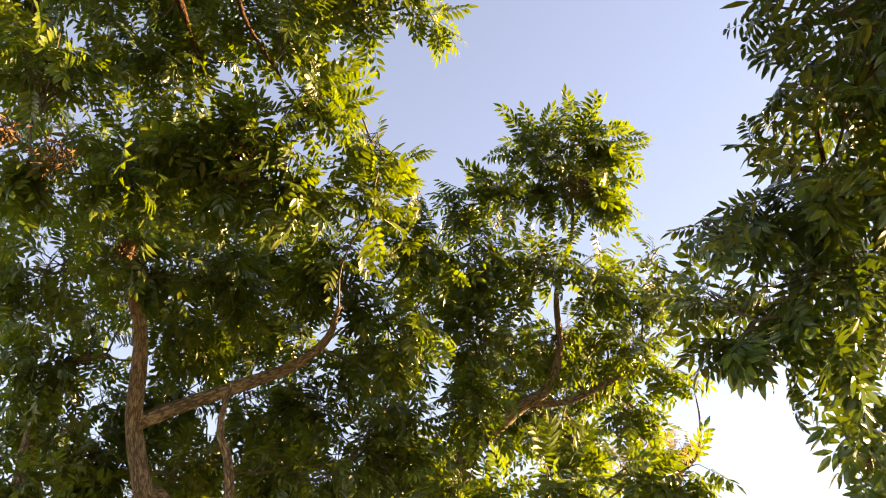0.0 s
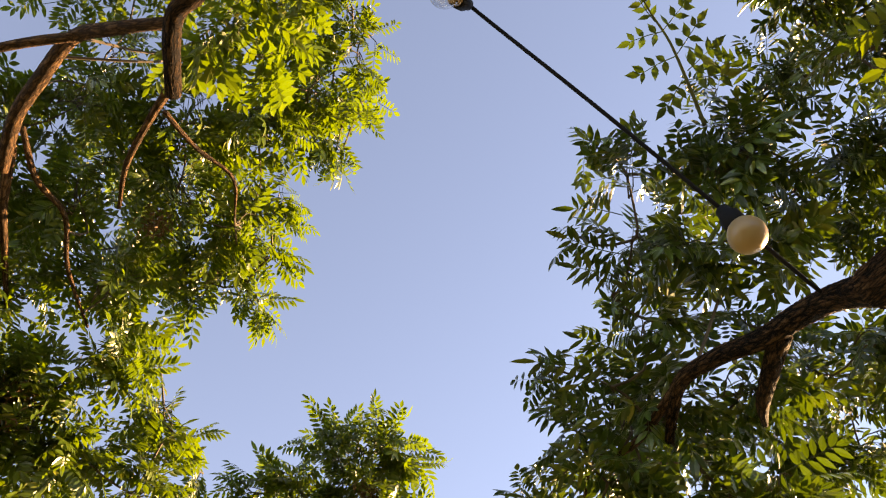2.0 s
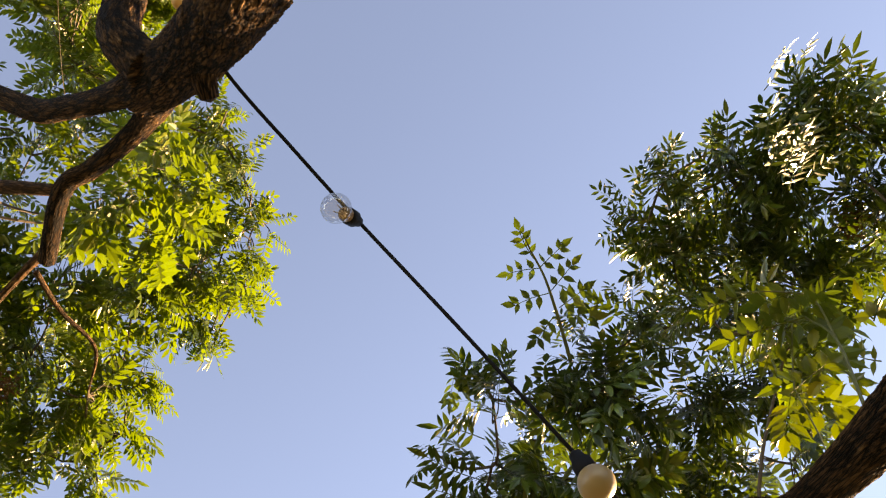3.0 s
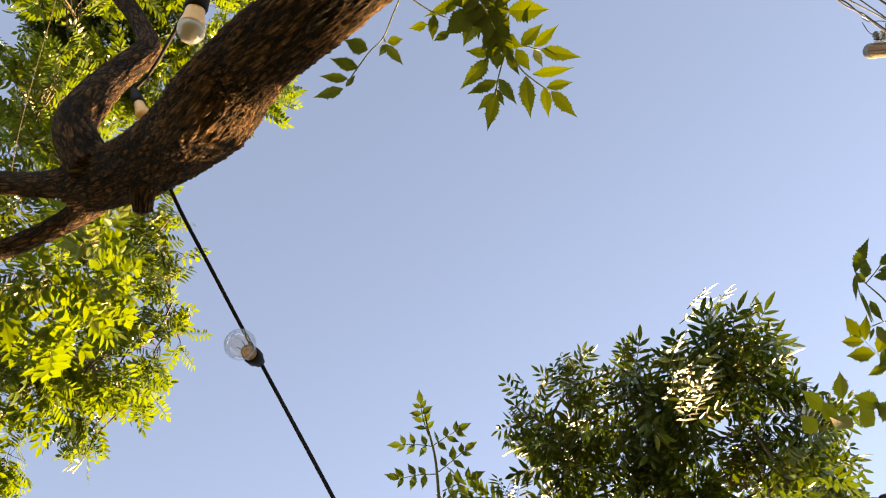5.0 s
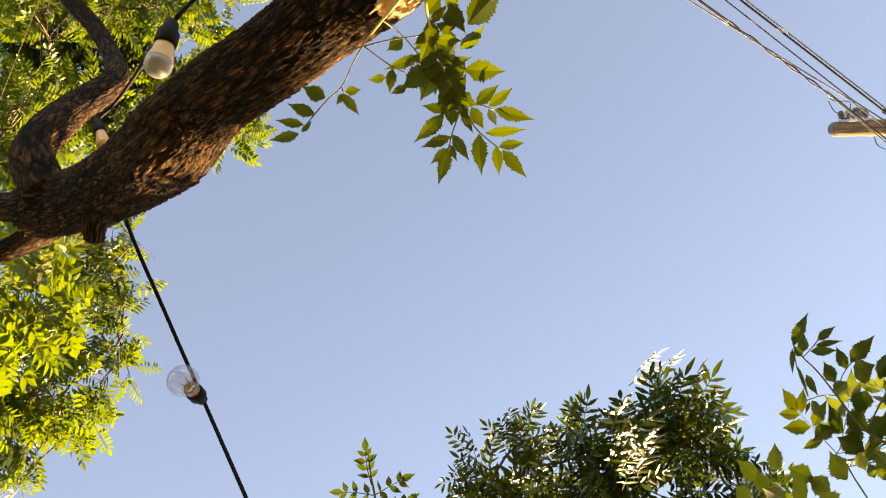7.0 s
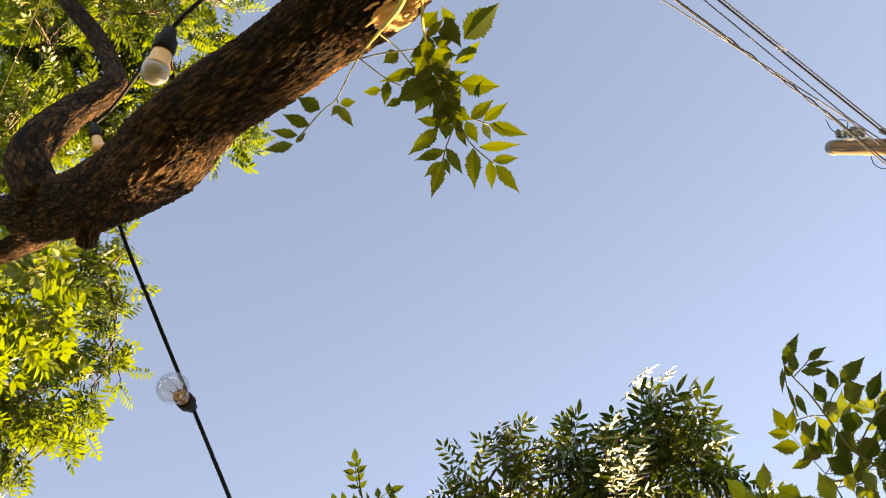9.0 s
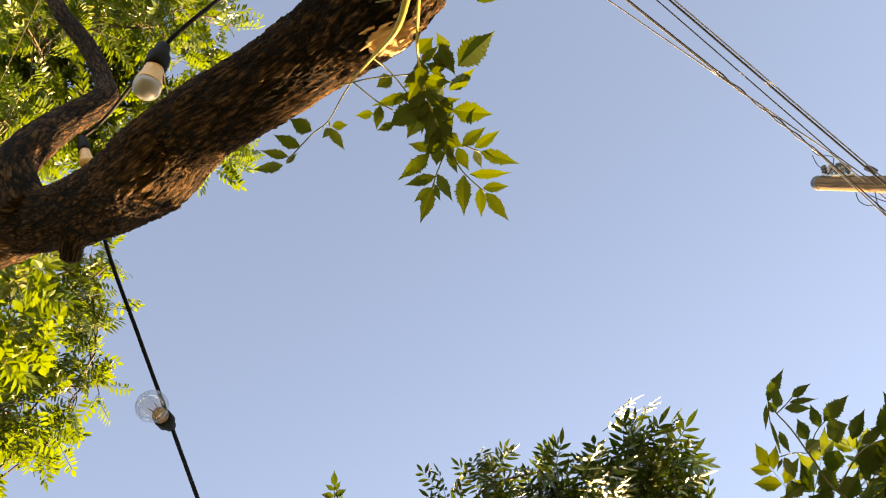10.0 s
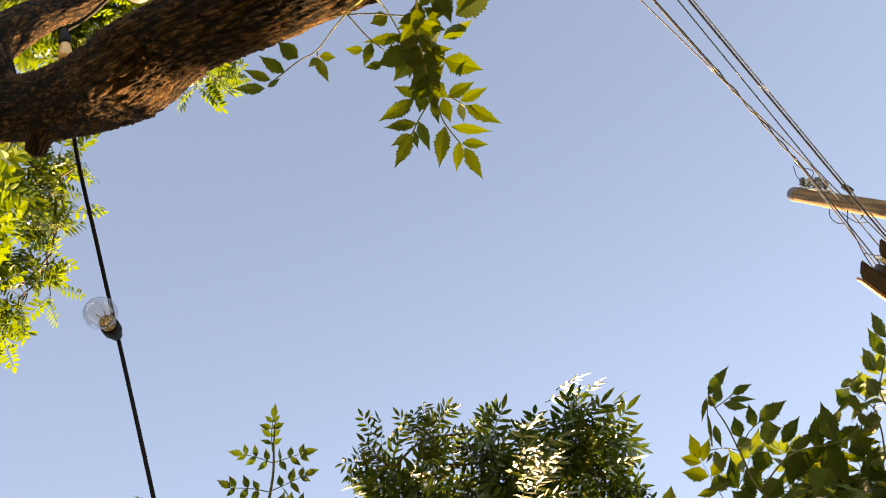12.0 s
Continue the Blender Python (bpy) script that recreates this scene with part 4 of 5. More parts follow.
SHOOT_STEMS_B = [
    [(0.094, -0.279, 2.565, 0.0009), (0.087, -0.263, 2.567, 0.0007), (0.085, -0.256, 2.570, 0.0005)],
    [(0.094, -0.279, 2.565, 0.0009), (0.101, -0.264, 2.567, 0.0008), (0.111, -0.244, 2.568, 0.0006), (0.120, -0.232, 2.570, 0.0005)],
    [(0.098, -0.279, 2.565, 0.0009), (0.121, -0.273, 2.567, 0.0008), (0.139, -0.273, 2.568, 0.0006), (0.163, -0.276, 2.570, 0.0005)],
    [(-0.033, -0.275, 2.490, 0.0014), (-0.007, -0.282, 2.520, 0.0011), (0.033, -0.282, 2.545, 0.0009), (0.059, -0.286, 2.560, 0.0007)],
    [(-0.030, -0.245, 2.535, 0.0010), (0.000, -0.251, 2.550, 0.0008), (0.021, -0.259, 2.560, 0.0006)],
]
SHOOT_STEMS_C = [
    [(-0.039, -0.230, 2.540, 0.0006), (-0.021, -0.265, 2.550, 0.0006), (0.003, -0.300, 2.560, 0.0005)],
    [(-0.046, -0.349, 2.470, 0.0006), (-0.057, -0.330, 2.460, 0.0005), (-0.068, -0.312, 2.460, 0.0004)],
    [(-0.040, -0.394, 2.530, 0.0007), (-0.024, -0.403, 2.540, 0.0006), (-0.014, -0.411, 2.550, 0.0005)],
]
SHOOT_STEMS = SHOOT_STEMS_A + SHOOT_STEMS_B + SHOOT_STEMS_C
EDGE_TUFT = [
    (0.674, -0.391, 2.716, 0.655, -0.438, 2.719, 0.017),
    (0.701, -0.424, 2.729, 0.706, -0.456, 2.733, 0.012),
    (0.680, -0.408, 2.685, 0.703, -0.439, 2.687, 0.008),
    (0.674, -0.395, 2.672, 0.702, -0.423, 2.675, 0.012),
    (0.674, -0.390, 2.685, 0.662, -0.410, 2.697, 0.014),
    (0.697, -0.391, 2.720, 0.680, -0.394, 2.724, 0.013),
    (0.652, -0.380, 2.672, 0.678, -0.356, 2.671, 0.007),
    (0.701, -0.371, 2.685, 0.734, -0.362, 2.683, 0.011),
    (0.734, -0.352, 2.684, 0.775, -0.345, 2.695, 0.012),
    (0.680, -0.370, 2.679, 0.719, -0.350, 2.674, 0.005),
    (0.759, -0.355, 2.726, 0.771, -0.338, 2.731, 0.005),
]
EDGE_ROW = [
    (0.833, -0.358, 2.729, 0.784, -0.371, 2.731, 0.022),
    (0.764, -0.401, 2.724, 0.733, -0.409, 2.731, 0.021),
    (0.758, -0.424, 2.717, 0.727, -0.436, 2.726, 0.015),
    (0.744, -0.430, 2.700, 0.737, -0.478, 2.696, 0.022),
    (0.753, -0.417, 2.683, 0.767, -0.450, 2.694, 0.032),
    (0.809, -0.449, 2.724, 0.796, -0.493, 2.736, 0.020),
    (0.834, -0.508, 2.690, 0.772, -0.520, 2.697, 0.028),
    (0.845, -0.487, 2.718, 0.801, -0.515, 2.725, 0.024),
    (0.856, -0.520, 2.719, 0.853, -0.561, 2.723, 0.027),
    (0.813, -0.453, 2.709, 0.826, -0.493, 2.717, 0.016),
    (0.752, -0.405, 2.686, 0.757, -0.383, 2.699, 0.018),
]
EDGE_SIDE_LEAVES = [
    (0.762, -0.662, 2.727, 0.711, -0.658, 2.723, 0.018),
    (0.786, -0.648, 2.728, 0.742, -0.650, 2.742, 0.020),
    (0.787, -0.618, 2.710, 0.741, -0.615, 2.705, 0.022),
    (0.803, -0.631, 2.724, 0.775, -0.638, 2.720, 0.017),
    (0.819, -0.569, 2.728, 0.791, -0.560, 2.735, 0.027),
    (0.771, -0.555, 2.674, 0.805, -0.555, 2.671, 0.014),
    (0.826, -0.563, 2.708, 0.865, -0.571, 2.713, 0.013),
    (0.805, -0.591, 2.715, 0.784, -0.581, 2.727, 0.021),
    (0.805, -0.594, 2.683, 0.764, -0.587, 2.677, 0.022),
    (0.866, -0.596, 2.725, 0.859, -0.560, 2.720, 0.029),
    (0.885, -0.563, 2.723, 0.877, -0.524, 2.719, 0.033),
]
EDGE_MASS = [
    (0.804, -0.423, 2.719, 0.825, -0.392, 2.728, 0.028),
    (0.825, -0.449, 2.723, 0.873, -0.451, 2.728, 0.032),
    (0.843, -0.474, 2.723, 0.865, -0.430, 2.721, 0.034),
    (0.802, -0.380, 2.710, 0.848, -0.384, 2.711, 0.027),
    (0.810, -0.352, 2.724, 0.810, -0.321, 2.733, 0.026),
    (0.842, -0.489, 2.698, 0.904, -0.498, 2.703, 0.041),
    (0.851, -0.477, 2.672, 0.870, -0.434, 2.666, 0.040),
    (0.891, -0.537, 2.706, 0.945, -0.549, 2.709, 0.044),
    (0.929, -0.518, 2.722, 0.944, -0.472, 2.728, 0.043),
    (0.828, -0.411, 2.678, 0.838, -0.372, 2.680, 0.032),
    (0.833, -0.375, 2.716, 0.858, -0.353, 2.721, 0.024),
    (0.866, -0.556, 2.671, 0.889, -0.522, 2.681, 0.034),
]
EDGE_STEMS_A = [
    [(0.893, -0.397, 2.660, 0.0022), (0.823, -0.376, 2.680, 0.0018), (0.767, -0.384, 2.700, 0.0014), (0.719, -0.388, 2.700, 0.0011), (0.688, -0.387, 2.700, 0.0009), (0.666, -0.389, 2.700, 0.0006)],
    [(0.766, -0.385, 2.700, 0.0008), (0.750, -0.370, 2.700, 0.0006), (0.739, -0.350, 2.700, 0.0005)],
    [(0.666, -0.389, 2.700, 0.0007), (0.691, -0.372, 2.700, 0.0005), (0.735, -0.354, 2.700, 0.0004)],
    [(0.688, -0.387, 2.700, 0.0007), (0.687, -0.407, 2.700, 0.0006), (0.685, -0.420, 2.700, 0.0005)],
]
EDGE_STEMS_B = [
    [(0.766, -0.385, 2.700, 0.0009), (0.749, -0.410, 2.700, 0.0007), (0.745, -0.432, 2.700, 0.0005)],
    [(0.823, -0.376, 2.680, 0.0014), (0.810, -0.443, 2.690, 0.0012), (0.841, -0.511, 2.700, 0.0010), (0.856, -0.572, 2.700, 0.0009)],
    [(0.877, -0.604, 2.690, 0.0016), (0.818, -0.603, 2.700, 0.0012), (0.787, -0.622, 2.700, 0.0010), (0.723, -0.675, 2.700, 0.0008)],
]
EDGE_STEMS = EDGE_STEMS_A + EDGE_STEMS_B
CREST_FRONDS = [
    (0.850, 0.011, 3.340, 0.758, -0.103, 3.326, 6, 0.041),
    (0.753, 0.165, 3.323, 0.644, 0.177, 3.316, 5, 0.032),
    (0.788, 0.094, 3.337, 0.693, 0.046, 3.329, 5, 0.034),
    (0.741, 0.180, 3.304, 0.675, 0.116, 3.300, 4, 0.030),
    (0.893, -0.167, 3.348, 0.823, -0.235, 3.336, 5, 0.044),
    (0.903, -0.205, 3.297, 0.860, -0.287, 3.296, 5, 0.046),
    (0.960, -0.229, 3.343, 0.927, -0.329, 3.340, 6, 0.047),
    (1.005, -0.222, 3.316, 0.973, -0.299, 3.320, 5, 0.045),
    (0.926, -0.165, 3.337, 0.849, -0.184, 3.324, 4, 0.036),
    (0.888, -0.108, 3.343, 0.825, -0.108, 3.334, 4, 0.036),
    (0.825, 0.023, 3.308, 0.752, -0.005, 3.312, 5, 0.033),
]
CREST_PLUMES = [
    (0.804, 0.116, 3.335, 0.756, 0.051, 3.338, 4, 0.033),
    (0.747, 0.227, 3.320, 0.686, 0.206, 3.324, 4, 0.031),
    (1.061, -0.205, 3.321, 1.080, -0.255, 3.311, 4, 0.037),
    (1.031, -0.207, 3.340, 1.034, -0.249, 3.335, 4, 0.040),
    (0.869, -0.082, 3.343, 0.844, -0.123, 3.347, 4, 0.036),
    (0.976, -0.154, 3.353, 0.957, -0.240, 3.340, 5, 0.048),
    (0.963, -0.109, 3.329, 0.964, -0.180, 3.327, 5, 0.047),
    (1.022, -0.136, 3.339, 1.010, -0.225, 3.340, 5, 0.045),
    (0.901, -0.016, 3.339, 0.875, -0.064, 3.329, 5, 0.042),
    (0.803, 0.176, 3.325, 0.758, 0.120, 3.328, 5, 0.033),
    (0.927, -0.103, 3.331, 0.887, -0.178, 3.333, 5, 0.044),
]
EAST_FRONDS = [
    (0.619, 0.732, 3.195, 0.515, 0.749, 3.195, 5, 0.050),
    (0.640, 0.778, 3.111, 0.500, 0.778, 3.110, 6, 0.051),
    (0.620, 0.805, 3.049, 0.527, 0.809, 3.054, 4, 0.048),
    (0.664, 0.924, 2.912, 0.488, 0.966, 2.918, 6, 0.052),
    (0.587, 0.947, 2.886, 0.546, 1.058, 2.891, 4, 0.051),
    (0.653, 0.919, 2.958, 0.565, 0.910, 2.957, 4, 0.043),
    (0.630, 1.042, 2.764, 0.559, 1.024, 2.754, 4, 0.045),
    (0.626, 1.073, 2.770, 0.582, 1.104, 2.765, 3, 0.046),
    (0.623, 1.113, 2.699, 0.502, 1.105, 2.687, 5, 0.048),
    (0.586, 1.095, 2.643, 0.507, 1.113, 2.633, 4, 0.041),
    (0.672, 0.852, 3.034, 0.638, 0.870, 3.026, 3, 0.041),
]
EAST_INNER_FRONDS = [
    (0.538, 1.195, 2.648, 0.469, 1.226, 2.642, 4, 0.041),
    (0.502, 1.204, 2.588, 0.454, 1.252, 2.582, 4, 0.042),
    (0.625, 1.011, 2.833, 0.539, 0.982, 2.822, 4, 0.048),
    (0.702, 0.813, 3.027, 0.643, 0.814, 3.032, 4, 0.046),
    (0.719, 0.737, 3.086, 0.684, 0.774, 3.086, 4, 0.046),
    (0.737, 0.682, 3.158, 0.688, 0.712, 3.152, 4, 0.047),
    (0.687, 0.936, 2.833, 0.650, 0.966, 2.823, 4, 0.046),
    (0.725, 1.047, 2.799, 0.689, 1.138, 2.802, 4, 0.047),
    (0.756, 0.887, 2.970, 0.708, 0.885, 2.972, 4, 0.048),
    (0.703, 1.142, 2.673, 0.621, 1.162, 2.663, 5, 0.046),
]
SUNLIT_SPRIGS = [
    (0.830, 0.111, 2.805, 0.742, 0.199, 2.801, 5, 0.043),
    (0.910, 0.176, 2.804, 0.870, 0.233, 2.809, 4, 0.047),
    (0.790, 0.085, 2.816, 0.765, 0.124, 2.820, 3, 0.048),
    (0.714, 0.111, 2.777, 0.662, 0.167, 2.777, 4, 0.041),
    (0.994, 0.121, 2.811, 0.950, 0.131, 2.812, 3, 0.036),
    (0.892, 0.080, 2.807, 0.884, 0.101, 2.809, 3, 0.040),
    (0.890, 0.216, 2.788, 0.893, 0.236, 2.791, 2, 0.044),
]
SUNLIT_STEMS = [
    [(0.849, 0.150, 2.600, 0.0028), (0.837, 0.105, 2.720, 0.0022), (0.827, 0.110, 2.800, 0.0012)],
    [(0.849, 0.150, 2.600, 0.0024), (0.887, 0.144, 2.720, 0.0018), (0.906, 0.175, 2.800, 0.0012)],
    [(0.837, 0.105, 2.720, 0.0020), (0.821, 0.079, 2.800, 0.0016), (0.765, 0.092, 2.800, 0.0013), (0.679, 0.138, 2.800, 0.0010)],
]
GAP_SPRAYS = [
    (-0.43, 2.50, 2.61, 0.16), (-0.29, 2.50, 2.73, 0.15), (-1.26, 2.60, 2.62, 0.17), (-0.89, 2.60, 2.64, 0.15),
    (-0.02, 2.70, 2.70, 0.14), (-0.38, 2.20, 3.14, 0.13), (-0.57, 2.50, 2.64, 0.15), (-1.15, 2.70, 2.77, 0.16),
    (-0.19, 2.60, 2.65, 0.14), (-0.36, 2.40, 2.97, 0.13), (-0.93, 2.70, 3.32, 0.16),
]
CREST_SUNNY = [
    (0.843, -0.226, 3.455, 0.845, -0.280, 3.445, 4, 0.036),
    (0.875, -0.253, 3.412, 0.856, -0.309, 3.388, 4, 0.032),
    (0.852, -0.189, 3.451, 0.867, -0.253, 3.449, 4, 0.036),
    (0.705, -0.111, 3.015, 0.675, -0.156, 2.985, 4, 0.037),
    (0.827, -0.076, 3.063, 0.803, -0.121, 3.037, 4, 0.033),
    (0.814, -0.091, 3.064, 0.788, -0.147, 3.036, 4, 0.033),
    (0.801, -0.056, 3.061, 0.778, -0.096, 3.039, 4, 0.030),
    (0.831, -0.058, 3.048, 0.855, -0.123, 3.052, 4, 0.033),
    (0.837, -0.206, 3.002, 0.846, -0.263, 2.998, 4, 0.030),
]
CREST_SUNNY_LOW = [
    (0.759, -0.100, 3.064, 0.730, -0.147, 3.036, 4, 0.032),
    (0.756, -0.081, 3.061, 0.733, -0.120, 3.039, 4, 0.037),
    (0.823, -0.042, 3.061, 0.802, -0.088, 3.039, 4, 0.033),
    (0.768, -0.074, 3.010, 0.754, -0.131, 2.990, 4, 0.030),
    (0.757, -0.105, 3.057, 0.755, -0.174, 3.043, 4, 0.037),
    (0.756, -0.065, 3.051, 0.772, -0.132, 3.049, 4, 0.032),
    (0.768, -0.051, 3.058, 0.759, -0.102, 3.042, 4, 0.036),
    (0.777, -0.091, 3.055, 0.780, -0.154, 3.045, 4, 0.032),
]
EAST_GAP_SPRAYS = [
    (0.51, 1.50, 2.64, 0.07), (0.55, 1.50, 2.52, 0.08), (0.64, 1.45, 2.56, 0.08), (0.71, 1.40, 2.46, 0.08),
    (0.76, 1.50, 2.34, 0.08), (0.67, 1.40, 2.64, 0.07), (0.75, 1.50, 2.26, 0.07), (0.73, 1.35, 2.60, 0.08),
    (1.01, -0.05, 3.25, 0.06), (1.03, -0.12, 3.25, 0.06), (1.09, -0.11, 3.10, 0.06), (1.08, -0.17, 3.10, 0.06), (1.07, -0.05, 3.10, 0.06),
]
EDGE_FOOT = [
    (0.783, -0.248, 2.698, 0.749, -0.273, 2.698, 0.021),
    (0.771, -0.222, 2.692, 0.724, -0.218, 2.692, 0.023),
    (0.785, -0.217, 2.678, 0.749, -0.226, 2.678, 0.021),
    (0.849, -0.278, 2.722, 0.807, -0.265, 2.722, 0.028),
    (0.805, -0.227, 2.670, 0.767, -0.217, 2.670, 0.023),
    (0.848, -0.250, 2.700, 0.812, -0.254, 2.700, 0.026),
    (0.883, -0.284, 2.724, 0.841, -0.276, 2.724, 0.028),
    (0.853, -0.308, 2.675, 0.803, -0.318, 2.675, 0.027),
    (0.860, -0.358, 2.703, 0.812, -0.344, 2.703, 0.028),
    (0.796, -0.191, 2.707, 0.759, -0.191, 2.707, 0.023),
    (0.870, -0.269, 2.672, 0.834, -0.269, 2.672, 0.031),
]
STUB_ENDS = [(-0.029, -0.344, 2.511), (-0.047, -0.276, 2.534)]
WIRES = [
    (0.079, -2.634, 8.869, 2.650, -3.342, 8.849, 2.936, -3.388, 8.829, 0.0060, 1),
    (0.193, -2.772, 8.872, 2.582, -3.256, 8.852, 3.662, -3.393, 8.832, 0.0060, 1),
    (0.205, -2.791, 8.881, 2.544, -3.266, 8.861, 3.653, -3.429, 8.841, 0.0065, 0),
    (0.362, -2.911, 8.674, 2.626, -3.280, 8.654, 3.459, -3.489, 8.634, 0.0055, 0),
    (0.404, -2.815, 8.230, 2.786, -3.226, 8.210, 3.478, -3.349, 8.190, 0.0085, 0),
    (0.426, -2.836, 8.213, 2.804, -3.248, 8.193, 3.439, -3.364, 8.173, 0.0060, 1),
]

# ---- the ash tree whose limb passes overhead ----
ASH = "garden ash trees"
near_tree = thing("tree", (-0.42, -1.85, 0), "old ash tree with rough brown bark and a long overhead limb", "tree", ASH)
trunk_rows = [(-0.42, -1.85, -0.1, 0.2), (-0.42, -1.84, 0.6, 0.165), (-0.40, -1.78, 1.3, 0.15), (-0.35, -1.6, 1.9, 0.13)]
limb("trunk", trunk_rows, near_tree, step=0.03, sides=40, rough=0.12)
over_rows = [(-0.36, -1.62, 1.85, 0.11), (-0.30, -1.2, 2.28, 0.09), (-0.20, -0.76, 2.46, 0.075)] + LIMB
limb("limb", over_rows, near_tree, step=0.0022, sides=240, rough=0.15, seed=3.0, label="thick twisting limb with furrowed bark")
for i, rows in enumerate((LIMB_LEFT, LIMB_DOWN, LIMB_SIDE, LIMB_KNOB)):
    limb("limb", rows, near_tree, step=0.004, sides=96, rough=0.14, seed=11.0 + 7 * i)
for i, rows in enumerate((BRANCH_FAR, BRANCH_PALE, BRANCH_LOW, BRANCH_EDGE, BRANCH_THIN, BRANCH_MID, BRANCH_MID2)):
    limb("branch", rows, near_tree, BARK_THIN, step=0.012, sides=20, rough=0.1, seed=51.0 + 7 * i)
over_lines = [LIMB_LEFT, LIMB_DOWN, LIMB_SIDE, BRANCH_FAR]
north_lines = [BRANCH_FAR, BRANCH_PALE, BRANCH_THIN, BRANCH_MID, BRANCH_MID2, LIMB_DOWN]
foliage("crown", OVER_SPRAYS, over_lines, near_tree, 1, loose=1.15, fill=0.85, size=0.138, stock=FINE)
foliage("crown", OVER_FAR_SPRAYS, [LIMB_SIDE, LIMB_DOWN], near_tree, 18, thick=0.2, loose=1.15, size=0.14, fill=1.45, stock=FINE)
foliage("crown", AIRY_SPRAYS, [LIMB_DOWN, BRANCH_FAR, BRANCH_PALE], near_tree, 25, loose=1.3, size=0.138, fill=0.4, stock=FINE)
foliage("crown", BACK_SPRAYS, over_lines, near_tree, 16, loose=1.2, size=0.14, fill=0.7, stock=FINE)
foliage("crown", CORNER_SPRAYS, north_lines + [BRANCH_EDGE], near_tree, 24, loose=1.18, fill=0.6, size=0.155, stock=FINE)
foliage("crown", NORTH_SPRAYS, north_lines, near_tree, 2, loose=1.18, fill=1.0, size=0.155, stock=FINE)

# ---- the ash tree to the east ----
east_tree = thing("tree", (1.75, -0.75, 0), "leafy ash tree with a thick forked limb and rough bark", "tree", ASH)
limb("trunk", [(1.75, -0.75, -0.1, 0.19), (1.74, -0.74, 0.6, 0.155), (1.7, -0.7, 1.2, 0.14), (1.55, -0.55, 1.7, 0.12)], east_tree, step=0.03, sides=40, rough=0.12, seed=80.0)
limb("limb", [(1.56, -0.56, 1.66, 0.11), (1.36, -0.42, 1.86, 0.095), (1.14, -0.33, 2.07, 0.08), (0.95, -0.26, 2.22, 0.068), (0.82, -0.21, 2.30, 0.061)] + RLIMB, east_tree, step=0.004, sides=160, rough=0.15, seed=90.0, label="thick limb with a knob where it forks")
for i, rows in enumerate((RFORK_A, RFORK_B, RFORK_C)):
    limb("limb", rows, east_tree, step=0.004, sides=80, rough=0.14, seed=101.0 + 7 * i)
limb("branch", RBRANCH, east_tree, BARK_THIN, step=0.012, sides=20, rough=0.1, seed=131.0)
east_lines = [RFORK_A, RFORK_B, RFORK_C, RBRANCH, RLIMB[2:]]
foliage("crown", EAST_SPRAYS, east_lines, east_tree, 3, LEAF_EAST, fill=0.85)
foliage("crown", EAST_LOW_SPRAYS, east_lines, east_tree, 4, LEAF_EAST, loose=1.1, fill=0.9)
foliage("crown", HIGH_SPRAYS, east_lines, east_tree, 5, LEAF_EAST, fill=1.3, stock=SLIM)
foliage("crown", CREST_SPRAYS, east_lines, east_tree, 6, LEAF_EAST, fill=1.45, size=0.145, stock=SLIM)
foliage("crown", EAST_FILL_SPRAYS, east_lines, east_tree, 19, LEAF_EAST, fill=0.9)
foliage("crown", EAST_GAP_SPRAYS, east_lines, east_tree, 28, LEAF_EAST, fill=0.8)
# Unseen clumps added to keep sun off the shoot and near east leaves.
SUN_BLOCK_UPPER = [(2.02, 0.30, 3.17, 0.08), (2.02, 0.40, 3.20, 0.07), (2.0, 0.36, 3.10, 0.06)]
SUN_BLOCK_OUTER = [(1.7, -0.5, 2.9, 0.2), (1.75, -0.2, 2.88, 0.2), (1.7, -0.8, 2.95, 0.2), (1.62, -0.35, 2.76, 0.15), (1.8, -1.0, 2.9, 0.2)]
foliage("crown", SUN_BLOCK_OUTER, [RLIMB[:3]], east_tree, 20, LEAF_EAST)
# the bough line under these clumps is invented too
foliage("crown", SUN_BLOCK_UPPER, [[(1.75, -0.75, 1.5, 0.1), (1.9, -0.3, 2.5, 0.04), (2.0, 0.1, 2.95, 0.02)]], east_tree, 29, LEAF_EAST, fill=1.8)
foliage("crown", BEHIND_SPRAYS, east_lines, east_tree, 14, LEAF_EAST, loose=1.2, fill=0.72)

# ---- the trees to the north ----
left_tree = thing("tree", (LT_STEM[0][0] - 0.1, LT_STEM[0][1] + 0.1, 0), "green ash tree with bare grey-brown stems", "tree", ASH)
x0, y0, z0, r0 = LT_STEM[0]
limb("trunk", [(x0 - 0.1, y0 + 0.1, -0.1, 0.09), (x0 - 0.05, y0 + 0.06, 1.0, 0.07)] + LT_STEM, left_tree, BARK_PALE, rough=0.1, seed=150.0)
limb("limb", [(x0 - 0.07, y0 + 0.08, 0.9, 0.06)] + LT_OLD, left_tree, BARK_PALE, rough=0.1, seed=160.0)
for i, rows in enumerate((LT_BOUGH, LT_THIN)):
    limb("branch", rows, left_tree, BARK_PALE, rough=0.1, seed=171.0 + 9 * i)
foliage("crown", DEEP_SPRAYS, [LT_STEM[1:], LT_BOUGH, LT_OLD, LT_THIN], left_tree, 17, loose=1.25, size=0.155, fill=0.75, stock=FINE)
foliage("crown", SCREEN_SPRAYS, [LT_STEM[1:], LT_BOUGH, LT_OLD, LT_THIN], left_tree, 15, loose=1.25, size=0.155, fill=0.75, stock=FINE)
foliage("crown", GAP_SPRAYS, [LT_STEM[1:], LT_BOUGH, LT_OLD, LT_THIN], left_tree, 27, loose=1.2, size=0.155, fill=0.65, stock=FINE)
